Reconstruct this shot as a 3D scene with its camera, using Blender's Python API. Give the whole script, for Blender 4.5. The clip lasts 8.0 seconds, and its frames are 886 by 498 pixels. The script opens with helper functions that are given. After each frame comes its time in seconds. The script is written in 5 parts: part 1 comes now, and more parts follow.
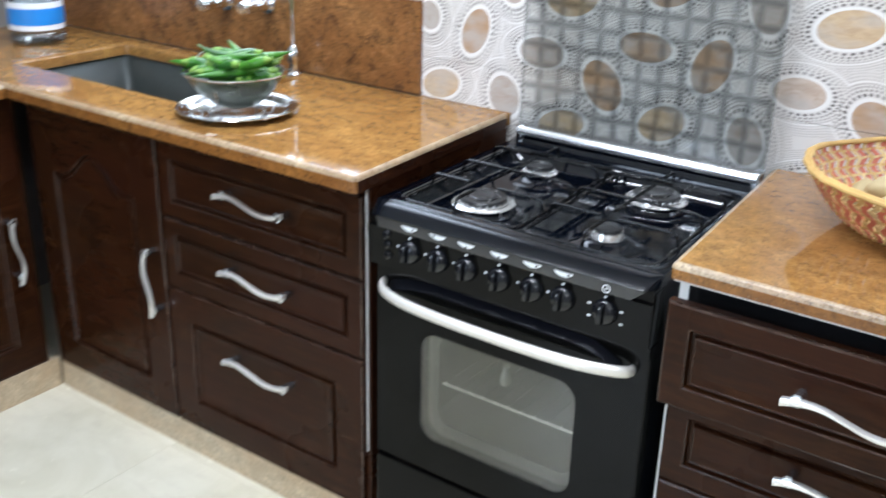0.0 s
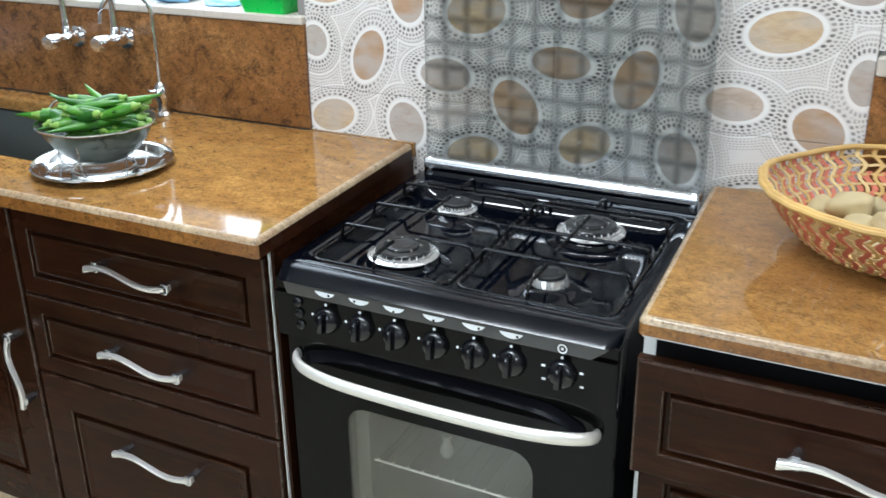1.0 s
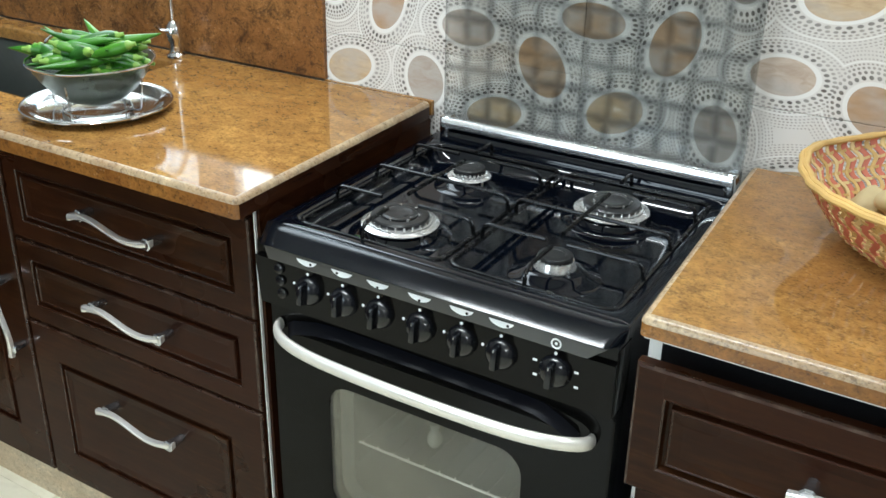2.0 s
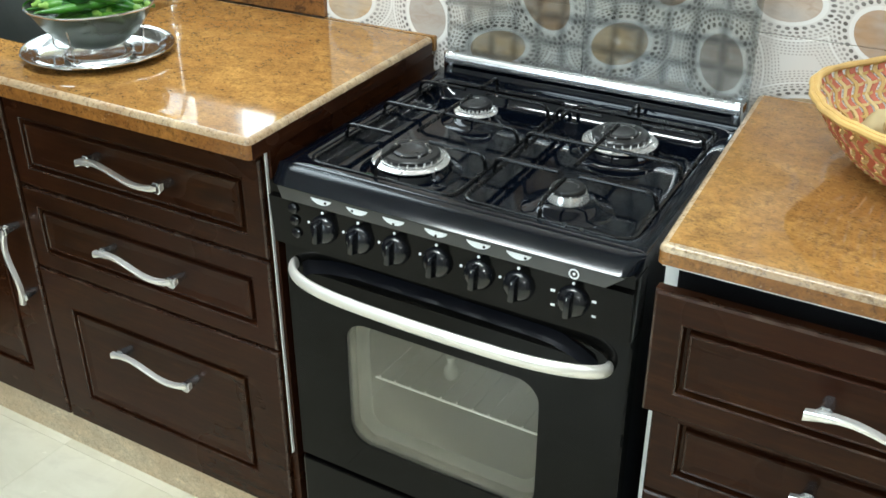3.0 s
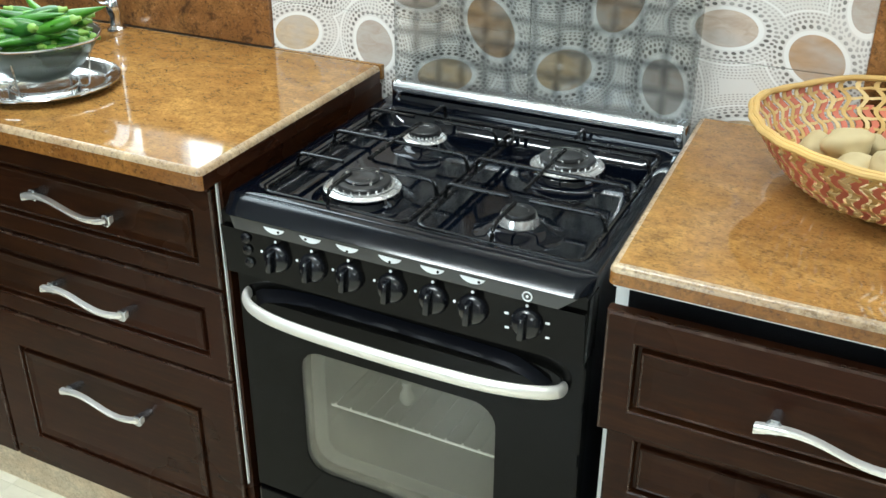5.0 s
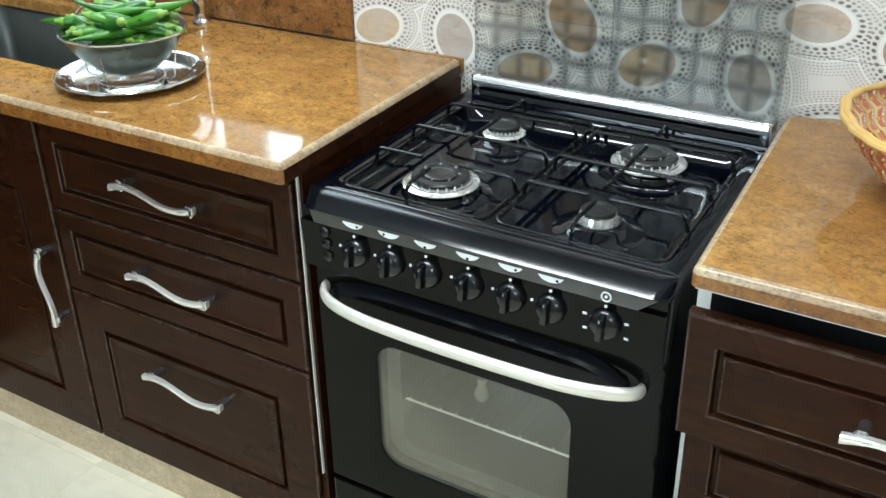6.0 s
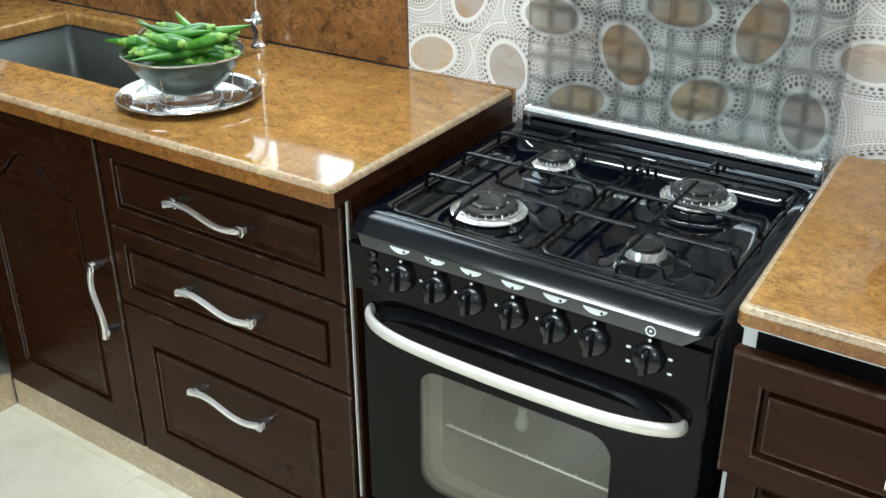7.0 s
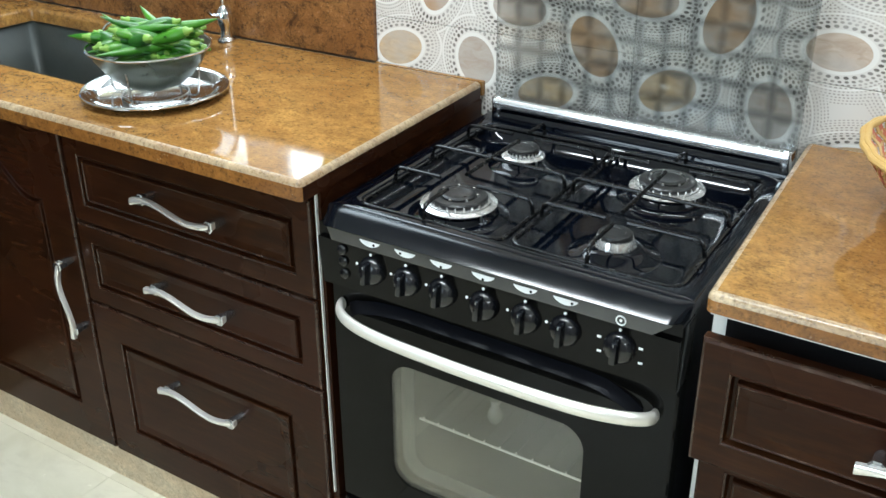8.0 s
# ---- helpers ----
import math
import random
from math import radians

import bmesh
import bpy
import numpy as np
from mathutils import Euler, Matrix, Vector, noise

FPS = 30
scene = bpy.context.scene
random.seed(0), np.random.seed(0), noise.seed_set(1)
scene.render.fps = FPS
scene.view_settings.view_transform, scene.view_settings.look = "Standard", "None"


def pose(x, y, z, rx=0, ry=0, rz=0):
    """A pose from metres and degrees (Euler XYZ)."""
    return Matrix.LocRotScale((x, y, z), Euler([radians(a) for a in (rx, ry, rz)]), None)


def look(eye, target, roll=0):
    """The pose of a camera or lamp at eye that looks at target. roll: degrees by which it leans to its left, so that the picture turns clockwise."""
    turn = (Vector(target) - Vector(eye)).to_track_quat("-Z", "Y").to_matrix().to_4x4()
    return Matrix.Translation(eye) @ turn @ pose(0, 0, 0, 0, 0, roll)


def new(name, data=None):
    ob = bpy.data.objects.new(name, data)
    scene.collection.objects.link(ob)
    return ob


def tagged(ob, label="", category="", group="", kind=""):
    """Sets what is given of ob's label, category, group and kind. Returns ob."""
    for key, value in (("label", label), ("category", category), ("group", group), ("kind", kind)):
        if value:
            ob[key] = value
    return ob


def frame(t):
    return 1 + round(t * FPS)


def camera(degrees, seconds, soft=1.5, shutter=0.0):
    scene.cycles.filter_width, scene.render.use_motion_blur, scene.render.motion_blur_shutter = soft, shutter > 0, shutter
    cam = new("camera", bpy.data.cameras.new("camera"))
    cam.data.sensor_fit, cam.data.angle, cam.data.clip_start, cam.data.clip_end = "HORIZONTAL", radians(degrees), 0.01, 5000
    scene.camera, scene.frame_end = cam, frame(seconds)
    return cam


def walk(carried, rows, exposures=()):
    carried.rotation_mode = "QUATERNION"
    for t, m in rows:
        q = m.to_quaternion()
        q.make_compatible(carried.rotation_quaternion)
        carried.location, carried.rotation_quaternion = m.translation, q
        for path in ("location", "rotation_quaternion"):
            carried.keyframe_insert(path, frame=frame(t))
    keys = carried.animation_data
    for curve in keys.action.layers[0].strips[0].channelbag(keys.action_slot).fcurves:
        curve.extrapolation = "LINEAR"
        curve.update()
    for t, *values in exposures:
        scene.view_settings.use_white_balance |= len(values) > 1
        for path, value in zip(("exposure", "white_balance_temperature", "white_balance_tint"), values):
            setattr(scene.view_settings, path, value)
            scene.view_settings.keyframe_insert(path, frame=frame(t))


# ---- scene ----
cam = camera(48.0, 8.0, shutter=0.2)
PATH = [
    (0, (1.16, -1.974, 1.519), (0.099, -0.462, 0.751), 1.5),
    (0.2, (1.053, -1.961, 1.522), (0.168, -0.318, 0.795), 0.8),
    (0.3, (1.049, -1.946, 1.521), (0.165, -0.308, 0.79), 0.2),
    (0.5, (0.999, -1.916, 1.517), (0.193, -0.226, 0.817), 0.1),
    (0.7, (0.967, -1.875, 1.522), (0.197, -0.182, 0.788), -0.6),
    (1, (0.954, -1.804, 1.523), (0.108, -0.163, 0.755), -0.8),
    (1.2, (0.953, -1.727, 1.519), (0.031, -0.133, 0.741), 0.12),
    (1.5, (0.958, -1.652, 1.508), (0.026, -0.08, 0.696), 1.0),
    (1.7, (0.978, -1.617, 1.486), (0.021, -0.07, 0.658), 1.19),
    (2.8, (0.945, -1.625, 1.491), (0.086, -0.082, 0.549), 0.81),
    (3, (0.945, -1.65, 1.488), (0.056, -0.138, 0.527), -0.1),
    (3.5, (0.942, -1.663, 1.485), (0.07, -0.156, 0.502), 0.3),
    (4, (0.955, -1.68, 1.494), (0.143, -0.105, 0.568), 0.2),
    (4.2, (0.951, -1.684, 1.497), (0.155, -0.088, 0.59), 0.39),
    (5.5, (0.939, -1.658, 1.493), (0.095, -0.101, 0.564), -0.3),
    (6, (0.932, -1.661, 1.502), (0.002, -0.157, 0.569), -1.0),
    (6.5, (0.936, -1.661, 1.504), (-0.044, -0.171, 0.598), -0.5),
    (7, (0.936, -1.667, 1.507), (-0.085, -0.192, 0.622), -0.3),
    (7.5, (0.937, -1.664, 1.505), (-0.052, -0.162, 0.63), -0.0),
    (8, (0.94, -1.662, 1.499), (-0.036, -0.161, 0.608), -0.3),
]
walk(cam, [(t, look(eye, target, roll)) for t, eye, target, roll in PATH],
     exposures=[(0.0, 0.24, 5560, 11), (0.6, 0.19, 5560, 9), (1.0, 0.03, 5680, 7), (1.5, -0.02, 5840, 5), (3.0, 0.15, 5900, 0), (4.2, 0.2, 5900, 0), (6.5, 0.11, 5800, 1), (8.0, 0.13, 5800, 2)])

# ---- light ----
world = bpy.data.worlds.new("world")
scene.world = world
world.use_nodes = True
_wt = world.node_tree
_sky = _wt.nodes.new("ShaderNodeTexSky")
_sky.sky_type, _sky.sun_disc = "NISHITA", False
_sky.sun_elevation, _sky.sun_rotation = radians(50), radians(20)
_wt.links.new(_sky.outputs[0], _wt.nodes["Background"].inputs[0])
_wt.nodes["Background"].inputs[1].default_value = 0.12


def area_lamp(name, m, sx, sy, watts, colour):
    data = bpy.data.lights.new(name, "AREA")
    data.shape, data.size, data.size_y, data.energy, data.color = "RECTANGLE", sx, sy, watts, colour
    ob = new(name, data)
    ob.matrix_world = m
    return ob


ROOM_X0, ROOM_X1, ROOM_Y0, CEIL = -1.86, 3.0, -3.9, 2.75
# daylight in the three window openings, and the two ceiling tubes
area_lamp("window_daylight", look((-0.81, 0.12, 1.66), (-0.6, -1.0, 1.1)), 0.96, 0.9, 20, (0.93, 0.97, 1.0))
area_lamp("window_daylight", look((1.45, 0.12, 1.66), (1.0, -1.0, 1.1)), 1.1, 0.9, 16, (0.93, 0.97, 1.0))
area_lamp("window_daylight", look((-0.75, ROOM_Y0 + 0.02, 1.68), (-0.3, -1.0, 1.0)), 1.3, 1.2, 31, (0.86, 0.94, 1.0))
area_lamp("tube_light_glow", pose(0.0, -0.95, 2.66), 1.2, 0.12, 40, (1.0, 0.985, 0.96))
area_lamp("tube_light_glow", pose(2.1, -3.0, 2.66, 0, 0, 90), 1.2, 0.12, 45, (1.0, 0.985, 0.95))


# ---- materials ----
class Nodes:
    """A small builder for one node material."""

    def __init__(self, name):
        self.mat = bpy.data.materials.new(name)
        self.mat.use_nodes = True
        self.t = self.mat.node_tree
        self.b = self.t.nodes["Principled BSDF"]
        self.out = self.t.nodes["Material Output"]

    def put(self, socket, value):
        if isinstance(value, bpy.types.NodeSocket):
            self.t.links.new(value, socket)
        elif isinstance(value, tuple) and len(value) == 3 and socket.type == "RGBA":
            socket.default_value = (*value, 1)
        else:
            socket.default_value = value

    def node(self, kind, ins=None, operation="", colours=""):
        n = self.t.nodes.new("ShaderNode" + kind)
        if operation:
            n.operation = operation
        if colours:
            n.data_type, n.blend_type = "RGBA", colours
        for k, v in (ins or {}).items():
            self.put(n.inputs[k], v)
        return n

    def math(self, op, a, b=0.0, c=0.0):
        return self.node("Math", {0: a, 1: b, 2: c}, operation=op).outputs[0]

    def coords(self, scale=(1, 1, 1), turn=(0, 0, 0)):
        tc = self.node("TexCoord").outputs["Object"]
        return self.node("Mapping", {0: tc, 2: turn, 3: scale}).outputs[0]

    def noise(self, scale, detail=4.0, rough=0.55, vec=None, distort=0.0):
        ins = {"Scale": scale, "Detail": detail, "Roughness": rough, "Distortion": distort}
        ins["Vector"] = vec if vec is not None else self.coords()
        return self.node("TexNoise", ins).outputs[0]

    def ramp(self, fac, stops):
        n = self.node("ValToRGB", {0: fac})
        e = n.color_ramp.elements
        while len(e) < len(stops):
            e.new(0.5)
        for el, (p, c) in zip(e, stops):
            el.position, el.color = p, (*c, 1) if isinstance(c, tuple) else (c, c, c, 1)
        return n.outputs[0]

    def mix(self, fac, a, b, mode="MIX"):
        n = self.node("Mix", colours=mode)
        self.put(n.inputs[0], fac), self.put(n.inputs[6], a), self.put(n.inputs[7], b)
        return n.outputs[2]

    def bump(self, height, strength, dist=0.002):
        n = self.node("Bump", {"Height": height, "Strength": strength, "Distance": dist})
        self.put(self.b.inputs["Normal"], n.outputs[0])

    def set(self, **k):
        names = {"colour": "Base Color", "rough": "Roughness", "metal": "Metallic", "spec": "Specular IOR Level",
                 "coat": "Coat Weight", "coat_rough": "Coat Roughness", "sheen": "Sheen Weight", "through": "Transmission Weight", "ior": "IOR"}
        for key, v in k.items():
            self.put(self.b.inputs[names[key]], v)
        return self.mat


def plain(name, colour, rough, metal=0.0, wear=0.12, grain=60.0, bump=0.05, spec=0.5):
    """A painted, moulded or metal surface with faint unevenness at two scales."""
    k = Nodes(name)
    big, fine = k.noise(6.0, 3.0), k.noise(grain, 5.0)
    dark = tuple(c * (1 - wear) for c in colour)
    light = tuple(min(1.0, c * (1 + wear)) for c in colour)
    k.set(colour=k.ramp(big, [(0.3, dark), (0.7, light)]), metal=metal, spec=spec,
          rough=k.ramp(fine, [(0.3, max(0.02, rough * 0.8)), (0.7, min(1.0, rough * 1.25))]))
    if bump:
        k.bump(fine, bump, 0.001)
    return k.mat


def granite(name, gold, brown, fleck, rough=0.09):
    k = Nodes(name)
    v = k.coords((1.0, 1.35, 1.2), (0.0, 0.0, 0.45))
    blot = k.noise(5.0, 4.0, 0.6, v, 0.8)
    streak = k.noise(27.0, 7.0, 0.74, v, 0.6)
    grain = k.noise(120.0, 5.0, 0.7, v, 0.3)
    speck = k.noise(210.0, 3.0, 0.6, v)
    tone = k.math("ADD", k.math("MULTIPLY", streak, 0.58), k.math("MULTIPLY", grain, 0.42))
    base = k.ramp(tone, [(0.36, brown), (0.50, gold), (0.64, tuple(min(1, c * 1.5) for c in gold))])
    base = k.mix(k.ramp(blot, [(0.38, 0.0), (0.66, 0.80)]), base, tuple(k2 * (0.66 * a + 0.34 * b) for a, b, k2 in zip(brown, gold, (1.12, 0.98, 0.86))))
    dark = k.ramp(k.math("MULTIPLY", speck, k.noise(64.0, 5.0, 0.7, v, 0.6)), [(0.248, 0.0), (0.38, 0.60)])
    base = k.mix(dark, base, fleck)
    pale = k.ramp(k.noise(130.0, 2.0, 0.5, k.coords((1.3, 1.3, 1.3))), [(0.68, 0.0), (0.76, 0.35)])
    base = k.mix(pale, base, (0.46, 0.36, 0.22))
    k.set(colour=base, rough=k.ramp(grain, [(0.2, rough * 0.7), (0.8, rough * 1.6)]), spec=0.5)
    k.bump(speck, 0.015, 0.0005)
    return k.mat


GRANITE = granite("polished_granite", (0.325, 0.174, 0.048), (0.140, 0.068, 0.022), (0.040, 0.022, 0.012), 0.05)
# Nose granite: its reflected light is put into a paler tint.
GRANITE_GLEAM = granite("granite_edge", (0.39, 0.295, 0.180), (0.22, 0.145, 0.08), (0.08, 0.058, 0.045), 0.26)
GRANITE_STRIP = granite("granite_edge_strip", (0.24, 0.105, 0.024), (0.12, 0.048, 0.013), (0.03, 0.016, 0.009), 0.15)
SPLASH = granite("splash_granite", (0.27, 0.128, 0.040), (0.12, 0.055, 0.019), (0.018, 0.012, 0.009), 0.2)


def blotched(mat):
    """Adds the backsplash's broad dark veins to its granite."""
    t = mat.node_tree
    b = t.nodes["Principled BSDF"]
    src = b.inputs["Base Color"].links[0].from_socket
    tc, n1 = t.nodes.new("ShaderNodeTexCoord"), t.nodes.new("ShaderNodeTexNoise")
    n1.inputs["Scale"].default_value, n1.inputs["Detail"].default_value, n1.inputs["Distortion"].default_value = 17.0, 7.0, 1.4
    n1.inputs["Roughness"].default_value = 0.72
    t.links.new(tc.outputs["Object"], n1.inputs["Vector"])
    r = t.nodes.new("ShaderNodeValToRGB")
    r.color_ramp.elements[0].position, r.color_ramp.elements[0].color = 0.50, (0, 0, 0, 1)
    r.color_ramp.elements[1].position, r.color_ramp.elements[1].color = 0.66, (0.85, 0.85, 0.85, 1)
    t.links.new(n1.outputs[0], r.inputs[0])
    m = t.nodes.new("ShaderNodeMix")
    m.data_type = "RGBA"
    t.links.new(r.outputs[0], m.inputs[0])
    t.links.new(src, m.inputs[6])
    m.inputs[7].default_value = (0.040, 0.021, 0.012, 1)
    t.links.new(m.outputs[2], b.inputs["Base Color"])


blotched(SPLASH)


def wood():
    k = Nodes("dark_mahogany_wood")
    v = k.coords((1.0, 1.0, 9.0))
    streak = k.noise(9.0, 6.0, 0.6, v, 0.8)
    fine = k.noise(55.0, 4.0, 0.6, k.coords((1.0, 1.0, 14.0)))
    patch = k.noise(3.0, 3.0)
    c = k.ramp(streak, [(0.25, (0.013, 0.0044, 0.0016)), (0.52, (0.032, 0.0112, 0.0037)), (0.8, (0.062, 0.0245, 0.0080))])
    c = k.mix(k.math("MULTIPLY", fine, 0.35), c, (0.014, 0.0045, 0.0022))
    mottle = k.noise(13.0, 5.0, 0.7, k.coords((1.0, 1.0, 2.2)), 0.6)
    c = k.mix(k.ramp(mottle, [(0.42, 0.0), (0.66, 0.6)]), c, (0.012, 0.0042, 0.0020))
    red = k.noise(2.2, 3.0, 0.5, k.coords((1.0, 1.0, 1.6)))
    c = k.mix(k.ramp(red, [(0.4, 0.0), (0.7, 0.55)]), c, (0.034, 0.0092, 0.0044))
    k.set(colour=c, rough=k.ramp(patch, [(0.3, 0.22), (0.7, 0.38)]), spec=0.13)
    k.bump(fine, 0.06, 0.0008)
    return k.mat


WOOD = wood()


def worn_glint_wood():
    """The rubbed beads of the mouldings, with painted highlights, paler in broken stretches."""
    k = Nodes("worn_glint_bead")
    rub_glint = k.ramp(k.noise(26.0, 4.0, 0.65), [(0.48, 0.0), (0.70, 1.0)])
    k.set(colour=k.mix(rub_glint, (0.028, 0.0105, 0.0050), (0.072, 0.044, 0.031)), rough=0.24, spec=0.5)
    return k.mat


WOOD_BEAD = worn_glint_wood()
WHITE_BOARD = plain("white_laminate", (0.74, 0.74, 0.72), 0.4, wear=0.05)
# Black enamels: the blue in their base imitates reflected daylight.
BLUE_SHEEN_ENAMEL = plain("black_sheen_enamel", (0.0014, 0.0022, 0.0046), 0.065, wear=0.3, grain=25.0, bump=0.012, spec=0.36)
FRONT_SHEEN_ENAMEL = plain("front_edge_sheen_enamel", (0.0024, 0.0034, 0.0056), 0.15, wear=0.2, grain=25.0, bump=0.03, spec=0.32)
BLACK_PANEL = plain("black_satin_panel", (0.0028, 0.0026, 0.0025), 0.12, wear=0.25, bump=0.012, spec=0.13)
# Navy base stands in for the blue that upward faces reflect.
LEDGE_BLACK = plain("dull_black_ledge", (0.0030, 0.0036, 0.0065), 0.45, wear=0.2, bump=0.02, spec=0.18)
BLACK_GLASS = plain("black_door_glass", (0.0028, 0.0028, 0.0026), 0.05, wear=0.2, grain=12.0, bump=0.004, spec=0.13)
BLACK_IRON = plain("black_coated_wire", (0.003, 0.003, 0.0034), 0.24, wear=0.3, bump=0.06, spec=0.32)
KNOB = plain("black_knob_plastic", (0.005, 0.0055, 0.0075), 0.22, wear=0.2, bump=0.12, spec=0.55)
CHROME = plain("chrome", (0.78, 0.79, 0.80), 0.10, 1.0, wear=0.06, bump=0.02)
STEEL = plain("brushed_steel", (0.50, 0.50, 0.49), 0.28, 1.0, wear=0.12, grain=140.0, bump=0.05)
BAR_CHROME = plain("satin_chrome", (0.86, 0.87, 0.88), 0.22, 0.9, wear=0.03, grain=8.0, bump=0.0)
HANDLE_CHROME = plain("bright_handle_chrome", (0.92, 0.90, 0.86), 0.16, 0.62, wear=0.03, grain=8.0, bump=0.0)
# Greyer copy of the chrome, the posts' dark reflections put into its colour.
POST_CHROME = plain("shaded_chrome", (0.55, 0.57, 0.60), 0.16, 0.95, wear=0.08, grain=30.0, bump=0.02)
SATIN = plain("satin_handle_metal", (0.86, 0.83, 0.77), 0.34, 0.55, wear=0.03, grain=8.0, bump=0.0)
BURNER_METAL = plain("stained_burner_alloy", (0.84, 0.82, 0.77), 0.22, 0.76, wear=0.40, grain=45.0, bump=0.2)
BURNER_CAP = plain("burner_cap_enamel", (0.012, 0.012, 0.0125), 0.34, wear=0.3, bump=0.1)
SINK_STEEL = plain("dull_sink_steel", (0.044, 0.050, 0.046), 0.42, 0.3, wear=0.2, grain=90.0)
WHITE_INK = plain("white_print", (0.80, 0.82, 0.84), 0.35, wear=0.04)
GREY_STRIP = plain("grey_label_strip", (0.040, 0.040, 0.040), 0.16, wear=0.15, spec=0.6)
WALL_PAINT = plain("muted_wall_paint", (0.22, 0.21, 0.195), 0.6, wear=0.04, grain=120.0)
CEILING_PAINT = plain("white_ceiling_paint", (0.80, 0.80, 0.78), 0.7, wear=0.03)
ALUMINIUM = plain("white_window_aluminium", (0.72, 0.75, 0.77), 0.35, 0.1, wear=0.05)
SILL_STONE = plain("pale_sill_stone", (0.55, 0.50, 0.43), 0.3, wear=0.12, grain=90.0)
GREEN_PLASTIC = plain("green_plastic", (0.03, 0.50, 0.07), 0.3, wear=0.08)
BLUE_PLASTIC = plain("blue_plastic", (0.03, 0.22, 0.62), 0.35, wear=0.15)
PALE_BLUE = plain("pale_blue_film", (0.28, 0.55, 0.85), 0.3, wear=0.15)
CREAM_PLASTIC = plain("cream_plastic", (0.75, 0.68, 0.45), 0.35, wear=0.06)
AVOCADO = plain("dark_green_rind", (0.020, 0.060, 0.035), 0.45, wear=0.3, grain=90.0, bump=0.4)
RAIL_GLOSS = plain("dark_gloss_laminate", (0.010, 0.010, 0.011), 0.06, wear=0.3, grain=30.0, bump=0.01, spec=0.5)
TUBE_CASE = plain("lamp_case", (0.8, 0.8, 0.8), 0.4, wear=0.02)


def clear(name, tint, gloss=0.06, amount=0.10, edge=0.8):
    """Thin clear sheet: what lies behind shows through, with a sharp gloss on top."""
    k = Nodes(name)
    tr = k.node("BsdfTransparent", {0: tint})
    gl = k.node("BsdfGlossy", {0: (1, 1, 1), "Roughness": gloss})
    lw = k.node("LayerWeight", {0: 0.25}).outputs[0]
    mx = k.node("MixShader", {0: k.math("ADD", k.math("MULTIPLY", lw, edge), amount), 1: tr.outputs[0], 2: gl.outputs[0]})
    k.t.links.new(mx.outputs[0], k.out.inputs[0])
    return k.mat


WINDOW_GLASS = clear("window_glass", (0.95, 0.97, 0.97), 0.02, 0.04)
BOTTLE_PLASTIC = clear("clear_bottle_plastic", (0.82, 0.88, 0.90), 0.08, 0.12)
OVEN_GLASS = clear("oven_window_glass", (0.90, 0.90, 0.86), 0.05, 0.05, 0.22)


def smoked(mat, share, colour):
    """Adds a faint flat tint to a clear sheet, standing in for its reflections."""
    t = mat.node_tree
    out = t.nodes["Material Output"]
    body, both = t.nodes.new("ShaderNodeBsdfDiffuse"), t.nodes.new("ShaderNodeMixShader")
    body.inputs[0].default_value, both.inputs[0].default_value = (*colour, 1), share
    t.links.new(out.inputs[0].links[0].from_socket, both.inputs[1])
    t.links.new(body.outputs[0], both.inputs[2])
    t.links.new(both.outputs[0], out.inputs[0])


# The oven pane's reflected grey is put into this diffuse colour.
smoked(OVEN_GLASS, 0.12, (0.15, 0.145, 0.115))


def lid_glass():
    """Smoked lid glass with a soft dark check."""
    k = Nodes("smoked_check_glass")
    xyz = k.node("SeparateXYZ", {0: k.node("TexCoord").outputs["Object"]})
    wob = k.math("MULTIPLY", k.math("SUBTRACT", k.noise(14.0, 2.0), 0.5), 0.012)

    def bands(axis, pitch, shift):
        p = k.math("FRACT", k.math("DIVIDE", k.math("ADD", k.math("ADD", axis, shift), wob), pitch))
        d = k.math("ABSOLUTE", k.math("SUBTRACT", p, 0.5))
        return k.ramp(d, [(0.02, 1.0), (0.26, 0.0)])

    both = k.math("MAXIMUM", bands(xyz.outputs[0], 0.0475, 0.2), bands(xyz.outputs[2], 0.047, 0.1))
    patchy = k.math("MULTIPLY", both, k.ramp(k.noise(7.0, 3.0), [(0.3, 0.55), (0.65, 1.0)]))
    tint = k.mix(patchy, (0.955, 0.965, 0.96), (0.62, 0.635, 0.64))
    tr = k.node("BsdfTransparent", {0: tint})
    gl = k.node("BsdfGlossy", {0: (1, 1, 1), "Roughness": 0.04})
    lw = k.node("LayerWeight", {0: 0.2}).outputs[0]
    mx = k.node("MixShader", {0: k.math("ADD", k.math("MULTIPLY", lw, 0.5), 0.03), 1: tr.outputs[0], 2: gl.outputs[0]})
    k.t.links.new(mx.outputs[0], k.out.inputs[0])
    return k.mat


LID_GLASS = lid_glass()

